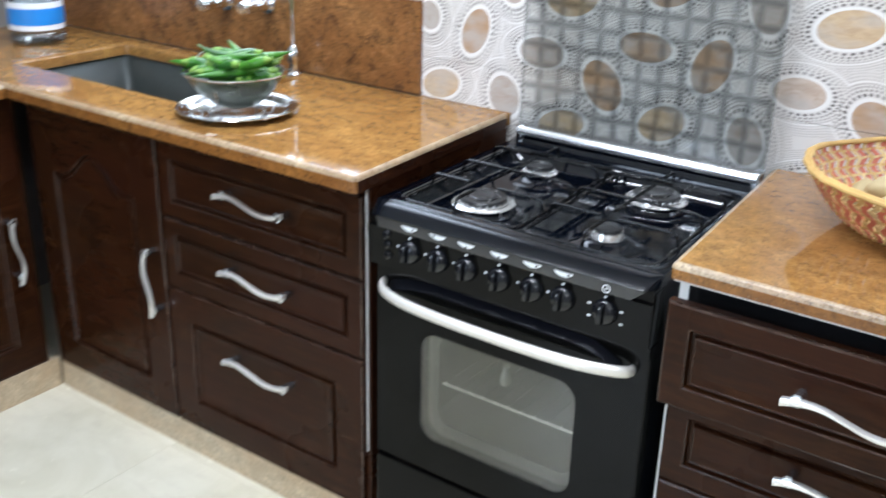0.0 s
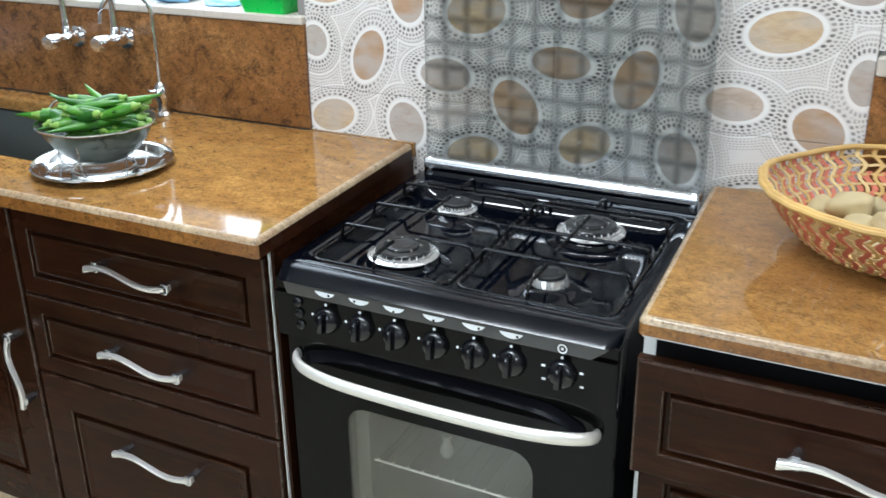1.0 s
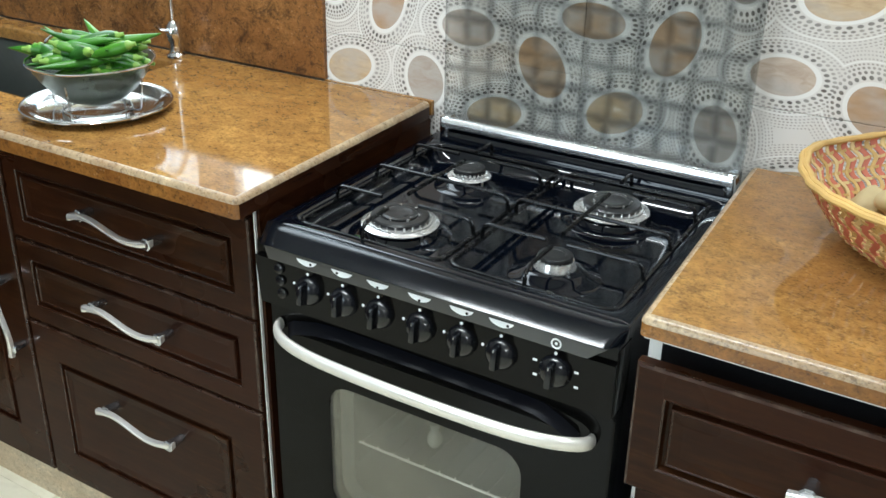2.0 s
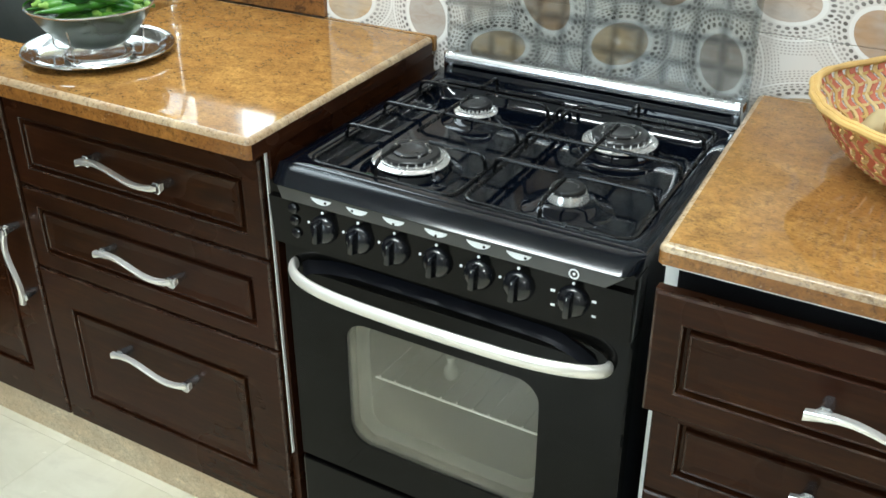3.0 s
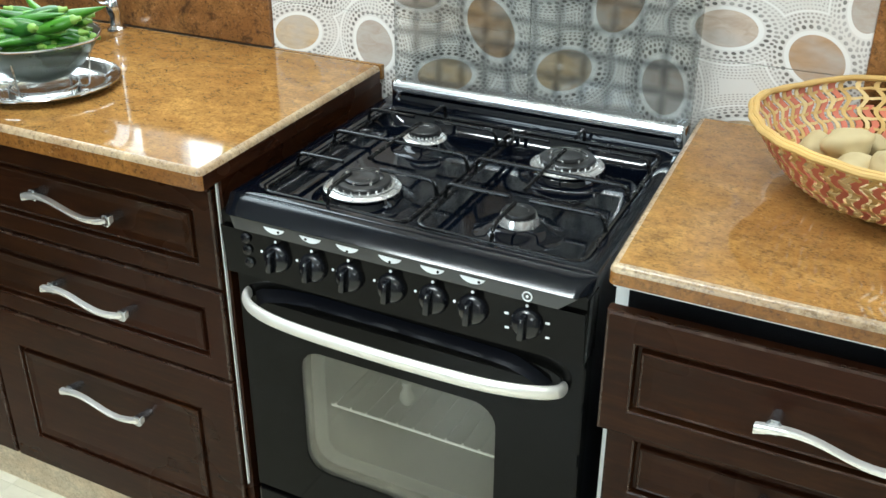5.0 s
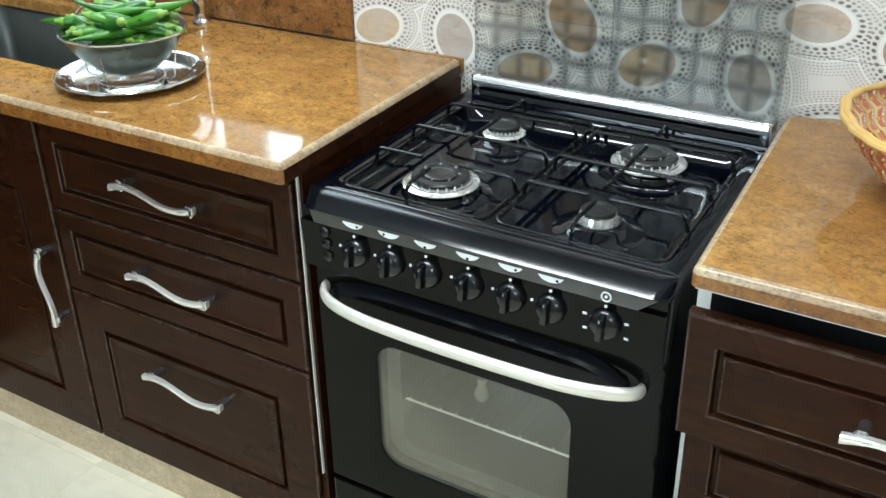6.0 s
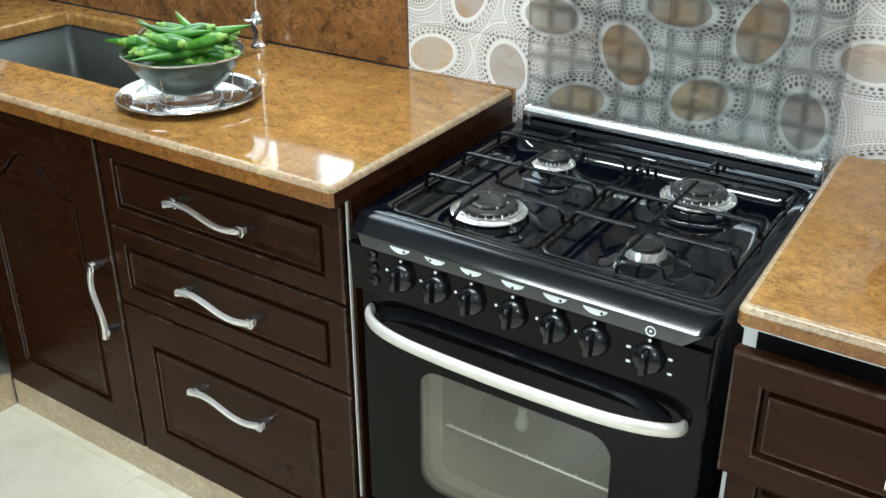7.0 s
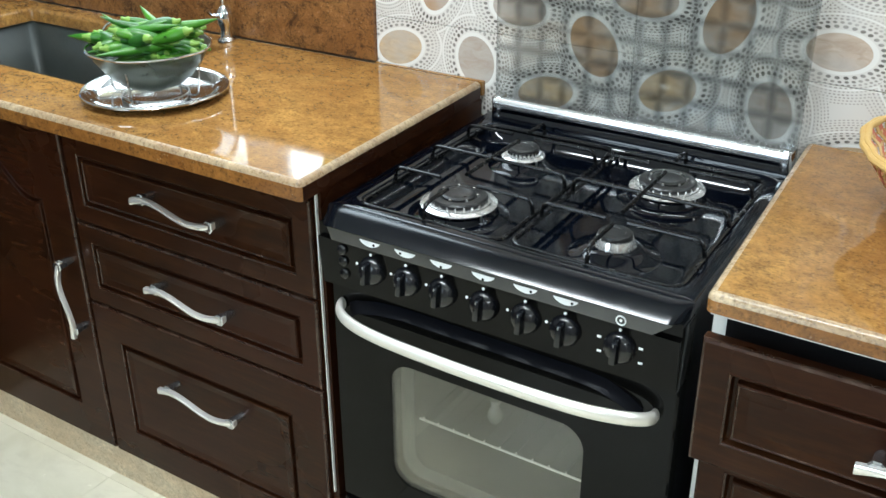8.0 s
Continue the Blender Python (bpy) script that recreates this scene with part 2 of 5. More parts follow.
# printed ovals of the wall tile: centre x, z, half axes, turn, tone
OVALS = [
    (-0.146, 1.094, 0.056, 0.035, 1.18, "b"), (-0.242, 0.955, 0.055, 0.035, 0.25, "o"), (-0.058, 0.953, 0.049, 0.041, 1.87, "g"),
    (-0.280, 1.116, 0.034, 0.031, -1.48, "g"), (-0.239, 1.229, 0.055, 0.030, 0.18, "o"), (-0.050, 1.219, 0.050, 0.037, 1.76, "b"),
    (0.036, 1.069, 0.057, 0.034, 0.0, "g"), (0.106, 1.201, 0.064, 0.043, 0.21, "o"), (0.194, 1.017, 0.059, 0.043, 2.17, "b"),
    (0.287, 1.114, 0.060, 0.031, -0.02, "b"), (0.336, 1.243, 0.058, 0.038, 0.39, "b"), (0.437, 1.094, 0.060, 0.039, 1.14, "b"),
    (0.341, 0.957, 0.055, 0.037, 0.40, "o"), (0.098, 0.913, 0.060, 0.032, 0.24, "o"), (0.525, 0.953, 0.050, 0.037, 1.81, "g"),
    (0.537, 1.226, 0.053, 0.036, 1.75, "g"), (0.620, 1.068, 0.052, 0.031, 0.0, "p"), (0.694, 1.202, 0.062, 0.036, 0.18, "o"),
    (0.769, 1.034, 0.047, 0.038, -0.55, "b"), (0.800, 1.285, 0.050, 0.030, -0.24, "g"), (0.834, 1.126, 0.040, 0.028, 1.54, "g"),
    (0.660, 0.888, 0.056, 0.026, 0.2, "o"),
]


def oval_tile():
    """White tile printed with wood-toned ovals ringed by dots; the ovals repeat up the wall every 0.42 m."""
    k = Nodes("oval_print_wall_tile")
    xyz = k.node("SeparateXYZ", {0: k.node("TexCoord").outputs["Object"]})
    x = xyz.outputs[0]
    z = k.math("ADD", k.math("FLOORED_MODULO", k.math("SUBTRACT", xyz.outputs[2], 0.885), 0.42), 0.885)
    tones = {"b": (0.46, 0.31, 0.195), "o": (0.60, 0.46, 0.29), "g": (0.47, 0.43, 0.39), "p": (0.58, 0.49, 0.41)}
    best = ang = tone = None
    for cx, cz, a, b, turn, key in OVALS:
        dx, dz = k.math("SUBTRACT", x, cx), k.math("SUBTRACT", z, cz)
        u = k.math("DIVIDE", k.math("ADD", k.math("MULTIPLY", dx, math.cos(turn)), k.math("MULTIPLY", dz, math.sin(turn))), a)
        v = k.math("DIVIDE", k.math("SUBTRACT", k.math("MULTIPLY", dz, math.cos(turn)), k.math("MULTIPLY", dx, math.sin(turn))), b)
        r = k.math("SQRT", k.math("ADD", k.math("MULTIPLY", u, u), k.math("MULTIPLY", v, v)))
        r = k.math("MULTIPLY", k.math("SUBTRACT", r, 1.0), math.sqrt(a * b))
        th = k.math("ARCTAN2", v, u)
        if best is None:
            best, ang, tone = r, th, tones[key]
        else:
            nearer = k.math("LESS_THAN", r, best)
            best = k.math("MINIMUM", r, best)
            ang = k.math("ADD", k.math("MULTIPLY", nearer, k.math("SUBTRACT", th, ang)), ang)
            tone = k.mix(nearer, tone, tones[key])
    veins = k.noise(30.0, 5.0, 0.6, k.coords((1.0, 1.0, 2.6), (0, 0.4, 0)), 1.0)
    heart = k.mix(k.ramp(veins, [(0.3, 0.0), (0.7, 0.8)]), tone, k.mix(0.6, tone, (0.30, 0.19, 0.11)))
    smoke = k.ramp(k.noise(11.0, 3.0, 0.5, k.coords((1.0, 1.0, 1.8))), [(0.42, 0.0), (0.62, 0.65)])
    heart = k.mix(smoke, heart, (0.47, 0.44, 0.41))
    ground = k.ramp(k.noise(5.0, 3.0), [(0.35, (0.64, 0.605, 0.565)), (0.65, (0.70, 0.675, 0.645))])
    white = (0.77, 0.75, 0.72)
    faint = k.ramp(k.noise(13.0, 3.0, 0.6), [(0.38, 0.42), (0.60, 1.0)])

    def dots(radius, width, count, fill):
        across = k.math("DIVIDE", k.math("SUBTRACT", best, radius), width)
        along = k.math("MULTIPLY", k.math("SUBTRACT", k.math("FRACT", k.math("MULTIPLY", ang, count / (2 * math.pi))), 0.5), fill)
        d = k.math("SQRT", k.math("ADD", k.math("MULTIPLY", across, across), k.math("MULTIPLY", along, along)))
        return k.ramp(d, [(0.75, 1.0), (1.0, 0.0)])

    def ring(lo, hi):
        n = k.node("MapRange", {0: k.math("ABSOLUTE", k.math("SUBTRACT", best, (lo + hi) / 2)), 1: (hi - lo) / 2 - 0.0007, 2: (hi - lo) / 2 + 0.0007, 3: 1.0, 4: 0.0})
        return n.outputs[0]

    c = k.mix(ring(0.0375, 0.0400), ground, white)
    for radius, size, count, fill, shade in ((0.0132, 0.0040, 31, 2.9, 0.13), (0.0218, 0.0030, 45, 2.9, 0.20), (0.0288, 0.0023, 60, 2.9, 0.26), (0.0346, 0.0018, 76, 2.8, 0.31), (0.0425, 0.0015, 96, 2.8, 0.36),
                                             (0.0490, 0.0017, 104, 2.8, 0.33), (0.0550, 0.0016, 118, 2.8, 0.36), (0.0612, 0.0016, 130, 2.8, 0.38), (0.0675, 0.0016, 142, 2.8, 0.38)):
        c = k.mix(k.math("MULTIPLY", dots(radius, size, count, fill), faint), c, (shade, shade * 0.9, shade * 0.81))
    c = k.mix(ring(-0.0005, 0.0072), c, white)
    c = k.mix(k.math("LESS_THAN", best, 0.0), c, heart)
    k.set(colour=c, rough=k.ramp(veins, [(0.3, 0.12), (0.7, 0.2)]), spec=0.5)
    k.bump(k.ramp(best, [(0.0, 0.0), (0.01, 1.0)]), 0.12, 0.0008)
    return k.mat


OVAL_TILE = oval_tile()


def floor_marble():
    k = Nodes("cream_marble_floor")
    v = k.coords((1, 1, 1), (0, 0, 0.6))
    cloud, vein = k.noise(3.5, 6.0, 0.6, v, 0.8), k.noise(5.0, 8.0, 0.65, k.coords((1, 2.2, 1), (0, 0, 0.5)), 1.6)
    c = k.ramp(cloud, [(0.3, (0.68, 0.64, 0.49)), (0.7, (0.83, 0.79, 0.65))])
    c = k.mix(k.ramp(vein, [(0.5, 0.0), (0.8, 0.3)]), c, (0.45, 0.40, 0.30))
    k.set(colour=c, rough=k.ramp(k.noise(20.0), [(0.3, 0.16), (0.7, 0.28)]))
    return k.mat


FLOOR_MARBLE = floor_marble()
PLINTH = granite("beige_plinth_stone", (0.56, 0.47, 0.33), (0.42, 0.34, 0.22), (0.30, 0.22, 0.14), 0.3)


def okra_skin():
    k = Nodes("okra_skin")
    rnd = k.node("ObjectInfo").outputs["Random"]
    n = k.noise(40.0, 3.0)
    a = k.ramp(rnd, [(0.0, (0.016, 0.085, 0.007)), (0.5, (0.046, 0.19, 0.010)), (1.0, (0.115, 0.31, 0.016))])
    k.set(colour=k.mix(k.math("MULTIPLY", n, 0.5), a, (0.014, 0.065, 0.007)), rough=0.32)
    k.b.inputs["Subsurface Weight"].default_value = 0.0
    k.bump(k.noise(160.0), 0.15, 0.0008)
    return k.mat


OKRA = okra_skin()
OKRA_TIP = plain("okra_stem_end", (0.19, 0.33, 0.05), 0.5, wear=0.2)
POTATO = plain("dusty_potato_skin", (0.45, 0.355, 0.185), 0.7, wear=0.30, grain=38.0, bump=0.5)
CANE = plain("golden_cane", (0.52, 0.33, 0.105), 0.45, wear=0.2, grain=60.0, bump=0.2)
CANE_PALE = plain("pale_cane", (0.62, 0.45, 0.20), 0.5, wear=0.2, grain=60.0, bump=0.2)
CANE_RED = plain("red_dyed_cane", (0.50, 0.135, 0.075), 0.5, wear=0.25, grain=60.0, bump=0.2)


def glow(name, colour, strength):
    k = Nodes(name)
    e = k.node("Emission", {0: colour, 1: strength})
    k.t.links.new(e.outputs[0], k.out.inputs[0])
    return k.mat


DAYLIGHT = glow("overcast_daylight", (0.92, 0.97, 1.0), 2.2)
TUBE_GLOW = glow("tube_glow", (1.0, 0.98, 0.94), 9.0)


# ---- building helpers ----
def mesh_object(name, bm, material, smooth=False, angle=40):
    bmesh.ops.recalc_face_normals(bm, faces=bm.faces[:])
    me = bpy.data.meshes.new(name)
    if smooth:
        lim = radians(angle)
        for f in bm.faces:
            f.smooth = True
        for e in bm.edges:
            if len(e.link_faces) == 2 and e.calc_face_angle(0.0) > lim:
                e.smooth = False
    bm.to_mesh(me)
    bm.free()
    for m in material if isinstance(material, (list, tuple)) else [material]:
        me.materials.append(m)
    return new(name, me)


def part(name, bm, material, parent, label="", smooth=True):
    ob = mesh_object(name, bm, material, smooth)
    ob.parent = parent
    return tagged(ob, label)


def thing(name, place, label, category, group="", kind=""):
    ob = new(name)
    ob.location = place
    ob.empty_display_size = 0.05
    return tagged(ob, label, category, group, kind)


def add_box(bm, lo, hi, bevel=0.0, seg=2, mat=0):
    verts = bmesh.ops.create_cube(bm, size=1.0)["verts"]
    for v in verts:
        v.co = Vector([(lo[i] + hi[i]) / 2 + v.co[i] * (hi[i] - lo[i]) for i in range(3)])
    faces = {f for v in verts for f in v.link_faces}
    for f in faces:
        f.material_index = mat
    if bevel:
        bmesh.ops.bevel(bm, geom=list({e for f in faces for e in f.edges}), offset=bevel, segments=seg, profile=0.5, affect="EDGES")


def box(lo, hi, bevel=0.0, seg=2):
    bm = bmesh.new()
    add_box(bm, lo, hi, bevel, seg)
    return bm


def lathe(profile, seg=32, centre=(0, 0, 0), wob=None):
    """Profile of (radius, height) turned about z."""
    bm = bmesh.new()
    rings = []
    for r, h in profile:
        if r <= 1e-6:
            rings.append([bm.verts.new((centre[0], centre[1], centre[2] + h))])
            continue
        ring = []
        for i in range(seg):
            a = 2 * math.pi * i / seg
            s = wob(a, h) if wob else 1.0
            ring.append(bm.verts.new((centre[0] + r * s * math.cos(a), centre[1] + r * s * math.sin(a), centre[2] + h)))
        rings.append(ring)
    for p, q in zip(rings, rings[1:]):
        for i in range(seg):
            j = (i + 1) % seg
            if len(p) == 1 and len(q) == 1:
                continue
            if len(p) == 1:
                bm.faces.new((p[0], q[i], q[j]))
            elif len(q) == 1:
                bm.faces.new((p[i], q[0], p[j]))
            else:
                bm.faces.new((p[i], q[i], q[j], p[j]))
    return bm


def add_tube(bm, points, radius, seg=8, closed=False, flat=1.0, up=Vector((0, 0, 1)), mat=0):
    """A round or flattened bar swept along points; radius may be a list."""
    pts = [Vector(p) for p in points]
    n = len(pts)
    rad = radius if isinstance(radius, (list, tuple)) else [radius] * n
    rings = []
    for i, p in enumerate(pts):
        a = pts[i - 1] if (i or closed) else p
        b = pts[(i + 1) % n] if (i < n - 1 or closed) else p
        d = (b - a).normalized()
        ref = up if abs(d.dot(up)) < 0.95 else Vector((0, 1, 0)) if abs(d.y) < 0.9 else Vector((1, 0, 0))
        s = d.cross(ref).normalized()
        w = s.cross(d).normalized()
        rings.append([bm.verts.new(p + rad[i] * (math.cos(2 * math.pi * k / seg) * s * flat + math.sin(2 * math.pi * k / seg) * w)) for k in range(seg)])
    made = []
    for i in range(n if closed else n - 1):
        p, q = rings[i], rings[(i + 1) % n]
        for k in range(seg):
            made.append(bm.faces.new((p[k], p[(k + 1) % seg], q[(k + 1) % seg], q[k])))
    if not closed:
        made.append(bm.faces.new(rings[0][::-1]))
        made.append(bm.faces.new(rings[-1]))
    for f in made:
        f.material_index = mat


def tube(points, radius, seg=8, closed=False, flat=1.0, up=Vector((0, 0, 1))):
    bm = bmesh.new()
    add_tube(bm, points, radius, seg, closed, flat, up)
    return bm


def round_path(points, r, steps=5):
    """Points of a polyline with its inner corners rounded."""
    pts = [Vector(p) for p in points]
    out = [pts[0]]
    for a, b, c in zip(pts, pts[1:], pts[2:]):
        u, w = (a - b), (c - b)
        k = min(r, u.length * 0.49, w.length * 0.49)
        p, q = b + u.normalized() * k, b + w.normalized() * k
        for i in range(steps + 1):
            t = i / steps
            out.append(p * (1 - t) ** 2 + b * 2 * t * (1 - t) + q * t * t)
    return out + [pts[-1]]


def prism(outline, axis, lo, hi):
    """A flat outline pushed along an axis; outline coordinates are the two others in order."""
    bm = bmesh.new()

    def at(p, d):
        c = list(p)
        c.insert(axis, d)
        return bm.verts.new(c)

    a, b = [at(p, lo) for p in outline], [at(p, hi) for p in outline]
    bm.faces.new(a), bm.faces.new(b[::-1])
    n = len(outline)
    for i in range(n):
        bm.faces.new((a[i], b[i], b[(i + 1) % n], a[(i + 1) % n]))
    return bm


def round_rect(x0, z0, x1, z1, r, n=6):
    out = []
    for cx, cz, a0 in ((x1 - r, z1 - r, 0), (x0 + r, z1 - r, 90), (x0 + r, z0 + r, 180), (x1 - r, z0 + r, 270)):
        for i in range(n + 1):
            a = radians(a0 + 90 * i / n)
            out.append((cx + r * math.cos(a), cz + r * math.sin(a)))
    return out


def setting(name, bm, material, label="", category="", smooth=False):
    return tagged(mesh_object(name, bm, material, smooth), label, category, "", "structure")


# ---- the room ----
TOP = 0.917            # worktop height
SILL = 1.166
L_WIN = (-1.30, -0.325, 2.10)
R_WIN = (0.866, 2.05, 2.10)


def bm_boxes(boxes):
    bm = bmesh.new()
    for lo, hi in boxes:
        add_box(bm, lo, hi)
    return bm


floor = setting("floor", box((ROOM_X0 - 0.2, ROOM_Y0 - 0.2, -0.12), (ROOM_X1 + 0.2, 0.2, -0.008)), FLOOR_MARBLE, "pale cream marble tiled kitchen floor", "floor")
setting("ceiling", box((ROOM_X0 - 0.2, ROOM_Y0 - 0.2, CEIL), (ROOM_X1 + 0.2, 0.2, CEIL + 0.12)), CEILING_PAINT, "white painted ceiling", "ceiling")
wall_back = setting("wall_north", bm_boxes([
    ((ROOM_X0 - 0.2, 0.006, 0), (ROOM_X1 + 0.2, 0.2, SILL - 0.02)),
    ((ROOM_X0 - 0.2, 0.006, SILL - 0.02), (L_WIN[0], 0.2, L_WIN[2])),
    ((L_WIN[1], 0.006, SILL - 0.02), (R_WIN[0], 0.2, L_WIN[2])),
    ((R_WIN[1], 0.006, SILL - 0.02), (ROOM_X1 + 0.2, 0.2, L_WIN[2])),
    ((ROOM_X0 - 0.2, 0.006, L_WIN[2]), (ROOM_X1 + 0.2, 0.2, CEIL))]), WALL_PAINT, "muted grey-beige painted kitchen wall with two windows", "wall")
setting("wall_west", box((ROOM_X0 - 0.2, ROOM_Y0, 0), (ROOM_X0, 0.006, CEIL)), WALL_PAINT, "muted grey-beige painted side wall", "wall")
setting("wall_east", box((ROOM_X1, ROOM_Y0, 0), (ROOM_X1 + 0.2, 0.006, CEIL)), WALL_PAINT, "muted grey-beige painted side wall", "wall")
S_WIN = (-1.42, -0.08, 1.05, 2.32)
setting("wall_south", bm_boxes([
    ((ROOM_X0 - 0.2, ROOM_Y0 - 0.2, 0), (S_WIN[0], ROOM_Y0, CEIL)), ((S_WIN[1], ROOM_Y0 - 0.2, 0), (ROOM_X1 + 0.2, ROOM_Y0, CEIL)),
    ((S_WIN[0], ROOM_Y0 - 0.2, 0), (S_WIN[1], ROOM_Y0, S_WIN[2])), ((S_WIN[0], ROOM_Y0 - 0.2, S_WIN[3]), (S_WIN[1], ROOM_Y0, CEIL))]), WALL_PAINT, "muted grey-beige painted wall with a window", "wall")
tile_wall = setting("wall_tiling", box((-0.302, 0.001, 0.80), (0.846, 0.0055, 2.2)), SILL_STONE, "white glossy wall tiles printed with brown ovals and dotted rings", "tiles")
for z0, z1 in ((0.80, 1.014), (1.014, 1.314), (1.314, 1.614), (1.614, 1.914), (1.914, 2.2)):
    for x0, x1 in ((-0.302, 0.272), (0.272, 0.846)):
        part("wall_tile", box((x0 + 0.0005, -0.003, z0 + 0.0005), (x1 - 0.0005, 0.0012, z1 - 0.0005), 0.0008, 1), OVAL_TILE, tile_wall, smooth=False)
for z0, z1 in ((SILL + 0.016, 1.314), (1.314, 1.614), (1.614, 1.914), (1.914, 2.10)):
    part("wall_tile", box((0.8465, -0.003, z0 + 0.0005), (0.866, 0.0055, z1 - 0.0005), 0.0008, 1), OVAL_TILE, tile_wall, smooth=False)
setting("splash_left", box((ROOM_X0, -0.012, TOP), (-0.302, 0.0055, SILL - 0.018), 0.002), SPLASH, "brown speckled granite backsplash behind the sink", "backsplash")
setting("splash_right", box((0.846, -0.014, TOP), (ROOM_X1, 0.0055, SILL - 0.024), 0.002), SPLASH, "brown speckled granite backsplash under the window", "backsplash")
setting("window_sill_left", box((L_WIN[0] - 0.3, -0.016, SILL - 0.018), (-0.303, 0.20, SILL), 0.003), SILL_STONE, "pale stone window sill", "sill")
setting("window_sill_right", box((0.8475, -0.018, SILL - 0.024), (R_WIN[1] + 0.05, 0.20, SILL + 0.008), 0.003), SILL_STONE, "pale stone window sill", "sill")


def window(name, x0, x1, z0, z1, mullions, label, stile=0.02, y=0.13):
    w = thing(name, (x0, y, z0), label, "window", "", "structure")
    b = 0.045
    for lo, hi in (((0, -0.025, 0), (x1 - x0, 0.025, b)), ((0, -0.025, z1 - z0 - b), (x1 - x0, 0.025, z1 - z0)),
                   ((0, -0.025, b), (b, 0.025, z1 - z0 - b)), ((x1 - x0 - b, -0.025, b), (x1 - x0, 0.025, z1 - z0 - b))):
        part("window_frame", box(lo, hi, 0.004), ALUMINIUM, w)
    edges = [b] + [m - x0 for m in mullions] + [x1 - x0 - b]
    for m in mullions:
        part("window_frame", box((m - x0 - stile, -0.02, b), (m - x0 + stile, 0.02, z1 - z0 - b), 0.004), ALUMINIUM, w)
    for p, q in zip(edges, edges[1:]):
        pane = part("pane", box((p + 0.005, -0.002, b), (q - 0.005, 0.002, z1 - z0 - b)), WINDOW_GLASS, w, smooth=False)
        pane.visible_shadow = False
    return w


window("window_1", L_WIN[0], L_WIN[1], SILL, L_WIN[2], [-0.765], "white aluminium sliding window, bright daylight outside", 0.062)
window("window_2", R_WIN[0], R_WIN[1], SILL + 0.008, R_WIN[2], [1.46], "white aluminium sliding window, bright daylight outside")
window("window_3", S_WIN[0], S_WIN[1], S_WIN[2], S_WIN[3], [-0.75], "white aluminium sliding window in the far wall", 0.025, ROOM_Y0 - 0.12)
setting("backdrop_south", box((-4.0, ROOM_Y0 - 1.6, -0.5), (5.0, ROOM_Y0 - 1.58, 4.0)), DAYLIGHT, "bright overcast daylight outside the far window", "backdrop")
setting("backdrop", box((-4.0, 1.2, -0.5), (5.0, 1.22, 4.0)), DAYLIGHT, "bright overcast daylight outside the windows", "backdrop")

for m in (pose(0.0, -0.95, 2.69), pose(2.1, -3.0, 2.69, 0, 0, 90)):
    tl = thing("tube_light", m.translation, "white ceiling tube light, lit", "light", "ceiling tube lights")
    tl.matrix_world = m
    part("case", box((-0.62, -0.03, 0.0), (0.62, 0.03, 0.06), 0.006), TUBE_CASE, tl)
    part("tube", tube([(-0.6, 0, -0.014), (0.6, 0, -0.014)], 0.013, 10), TUBE_GLOW, tl)


# ---- worktops ----
def slab(xs, ys, z0, z1, holes, bevel, right=None, left=None):
    """A worktop from a grid of cells, less the cells in holes, with a rounded nose all round.
    right / left: x of the end at the back and at the front."""
    bm = bmesh.new()
    grid = {}
    for i, x in enumerate(xs):
        for j, y in enumerate(ys):
            f = (y - ys[-1]) / (ys[0] - ys[-1])
            xx = x
            if right and i == len(xs) - 1:
                xx = right[0] + (right[1] - right[0]) * f
            if left and i == 0:
                xx = left[0] + (left[1] - left[0]) * f
            grid[i, j] = bm.verts.new((xx, y, z1))
    faces = []
    for i in range(len(xs) - 1):
        for j in range(len(ys) - 1):
            if (i, j) not in holes:
                faces.append(bm.faces.new((grid[i, j], grid[i + 1, j], grid[i + 1, j + 1], grid[i, j + 1])))
    ex = bmesh.ops.extrude_face_region(bm, geom=faces)
    for v in [g for g in ex["geom"] if isinstance(g, bmesh.types.BMVert)]:
        v.co.z = z0
    bmesh.ops.recalc_face_normals(bm, faces=bm.faces[:])
    sharp = [e for e in bm.edges if len(e.link_faces) == 2 and e.calc_face_angle(0) > 1.0]
    top = [e for e in sharp if all(v.co.z > z1 - 1e-5 for v in e.verts) or abs(e.verts[0].co.z - e.verts[1].co.z) > 0.01]
    bmesh.ops.bevel(bm, geom=top, offset=bevel, segments=4, profile=0.5, affect="EDGES")
    bm.normal_update()
    # Upward-slanting edge faces take the granite tinted paler for reflection.
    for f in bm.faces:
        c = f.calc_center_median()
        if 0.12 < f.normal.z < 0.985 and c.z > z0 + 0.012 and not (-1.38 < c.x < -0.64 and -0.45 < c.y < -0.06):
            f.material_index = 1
        # The slab's end face gets dark wood colour in place of shade.
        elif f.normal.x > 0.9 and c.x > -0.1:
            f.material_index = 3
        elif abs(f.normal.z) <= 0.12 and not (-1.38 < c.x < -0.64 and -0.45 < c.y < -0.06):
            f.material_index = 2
    return bm


SINK = (-1.362, -0.655, -0.440, -0.075)


def worktop(label, *args, **kw):
    w = thing("worktop", (0, 0, 0), label, "worktop")
    for name, index, material, note in (("slab", 0, GRANITE, ""), ("nose", 1, GRANITE_GLEAM, "rounded granite edge, tinted paler for the light it reflects"), ("edge_strip", 2, GRANITE_STRIP, "darker orange-brown granite strip"),
                                        ("end_board", 3, WOOD, "worktop's end face, dark wood colour standing in for its shade")):
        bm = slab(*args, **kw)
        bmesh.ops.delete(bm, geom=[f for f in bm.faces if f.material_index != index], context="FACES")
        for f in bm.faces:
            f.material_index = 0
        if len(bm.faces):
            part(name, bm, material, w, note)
        else:
            bm.free()


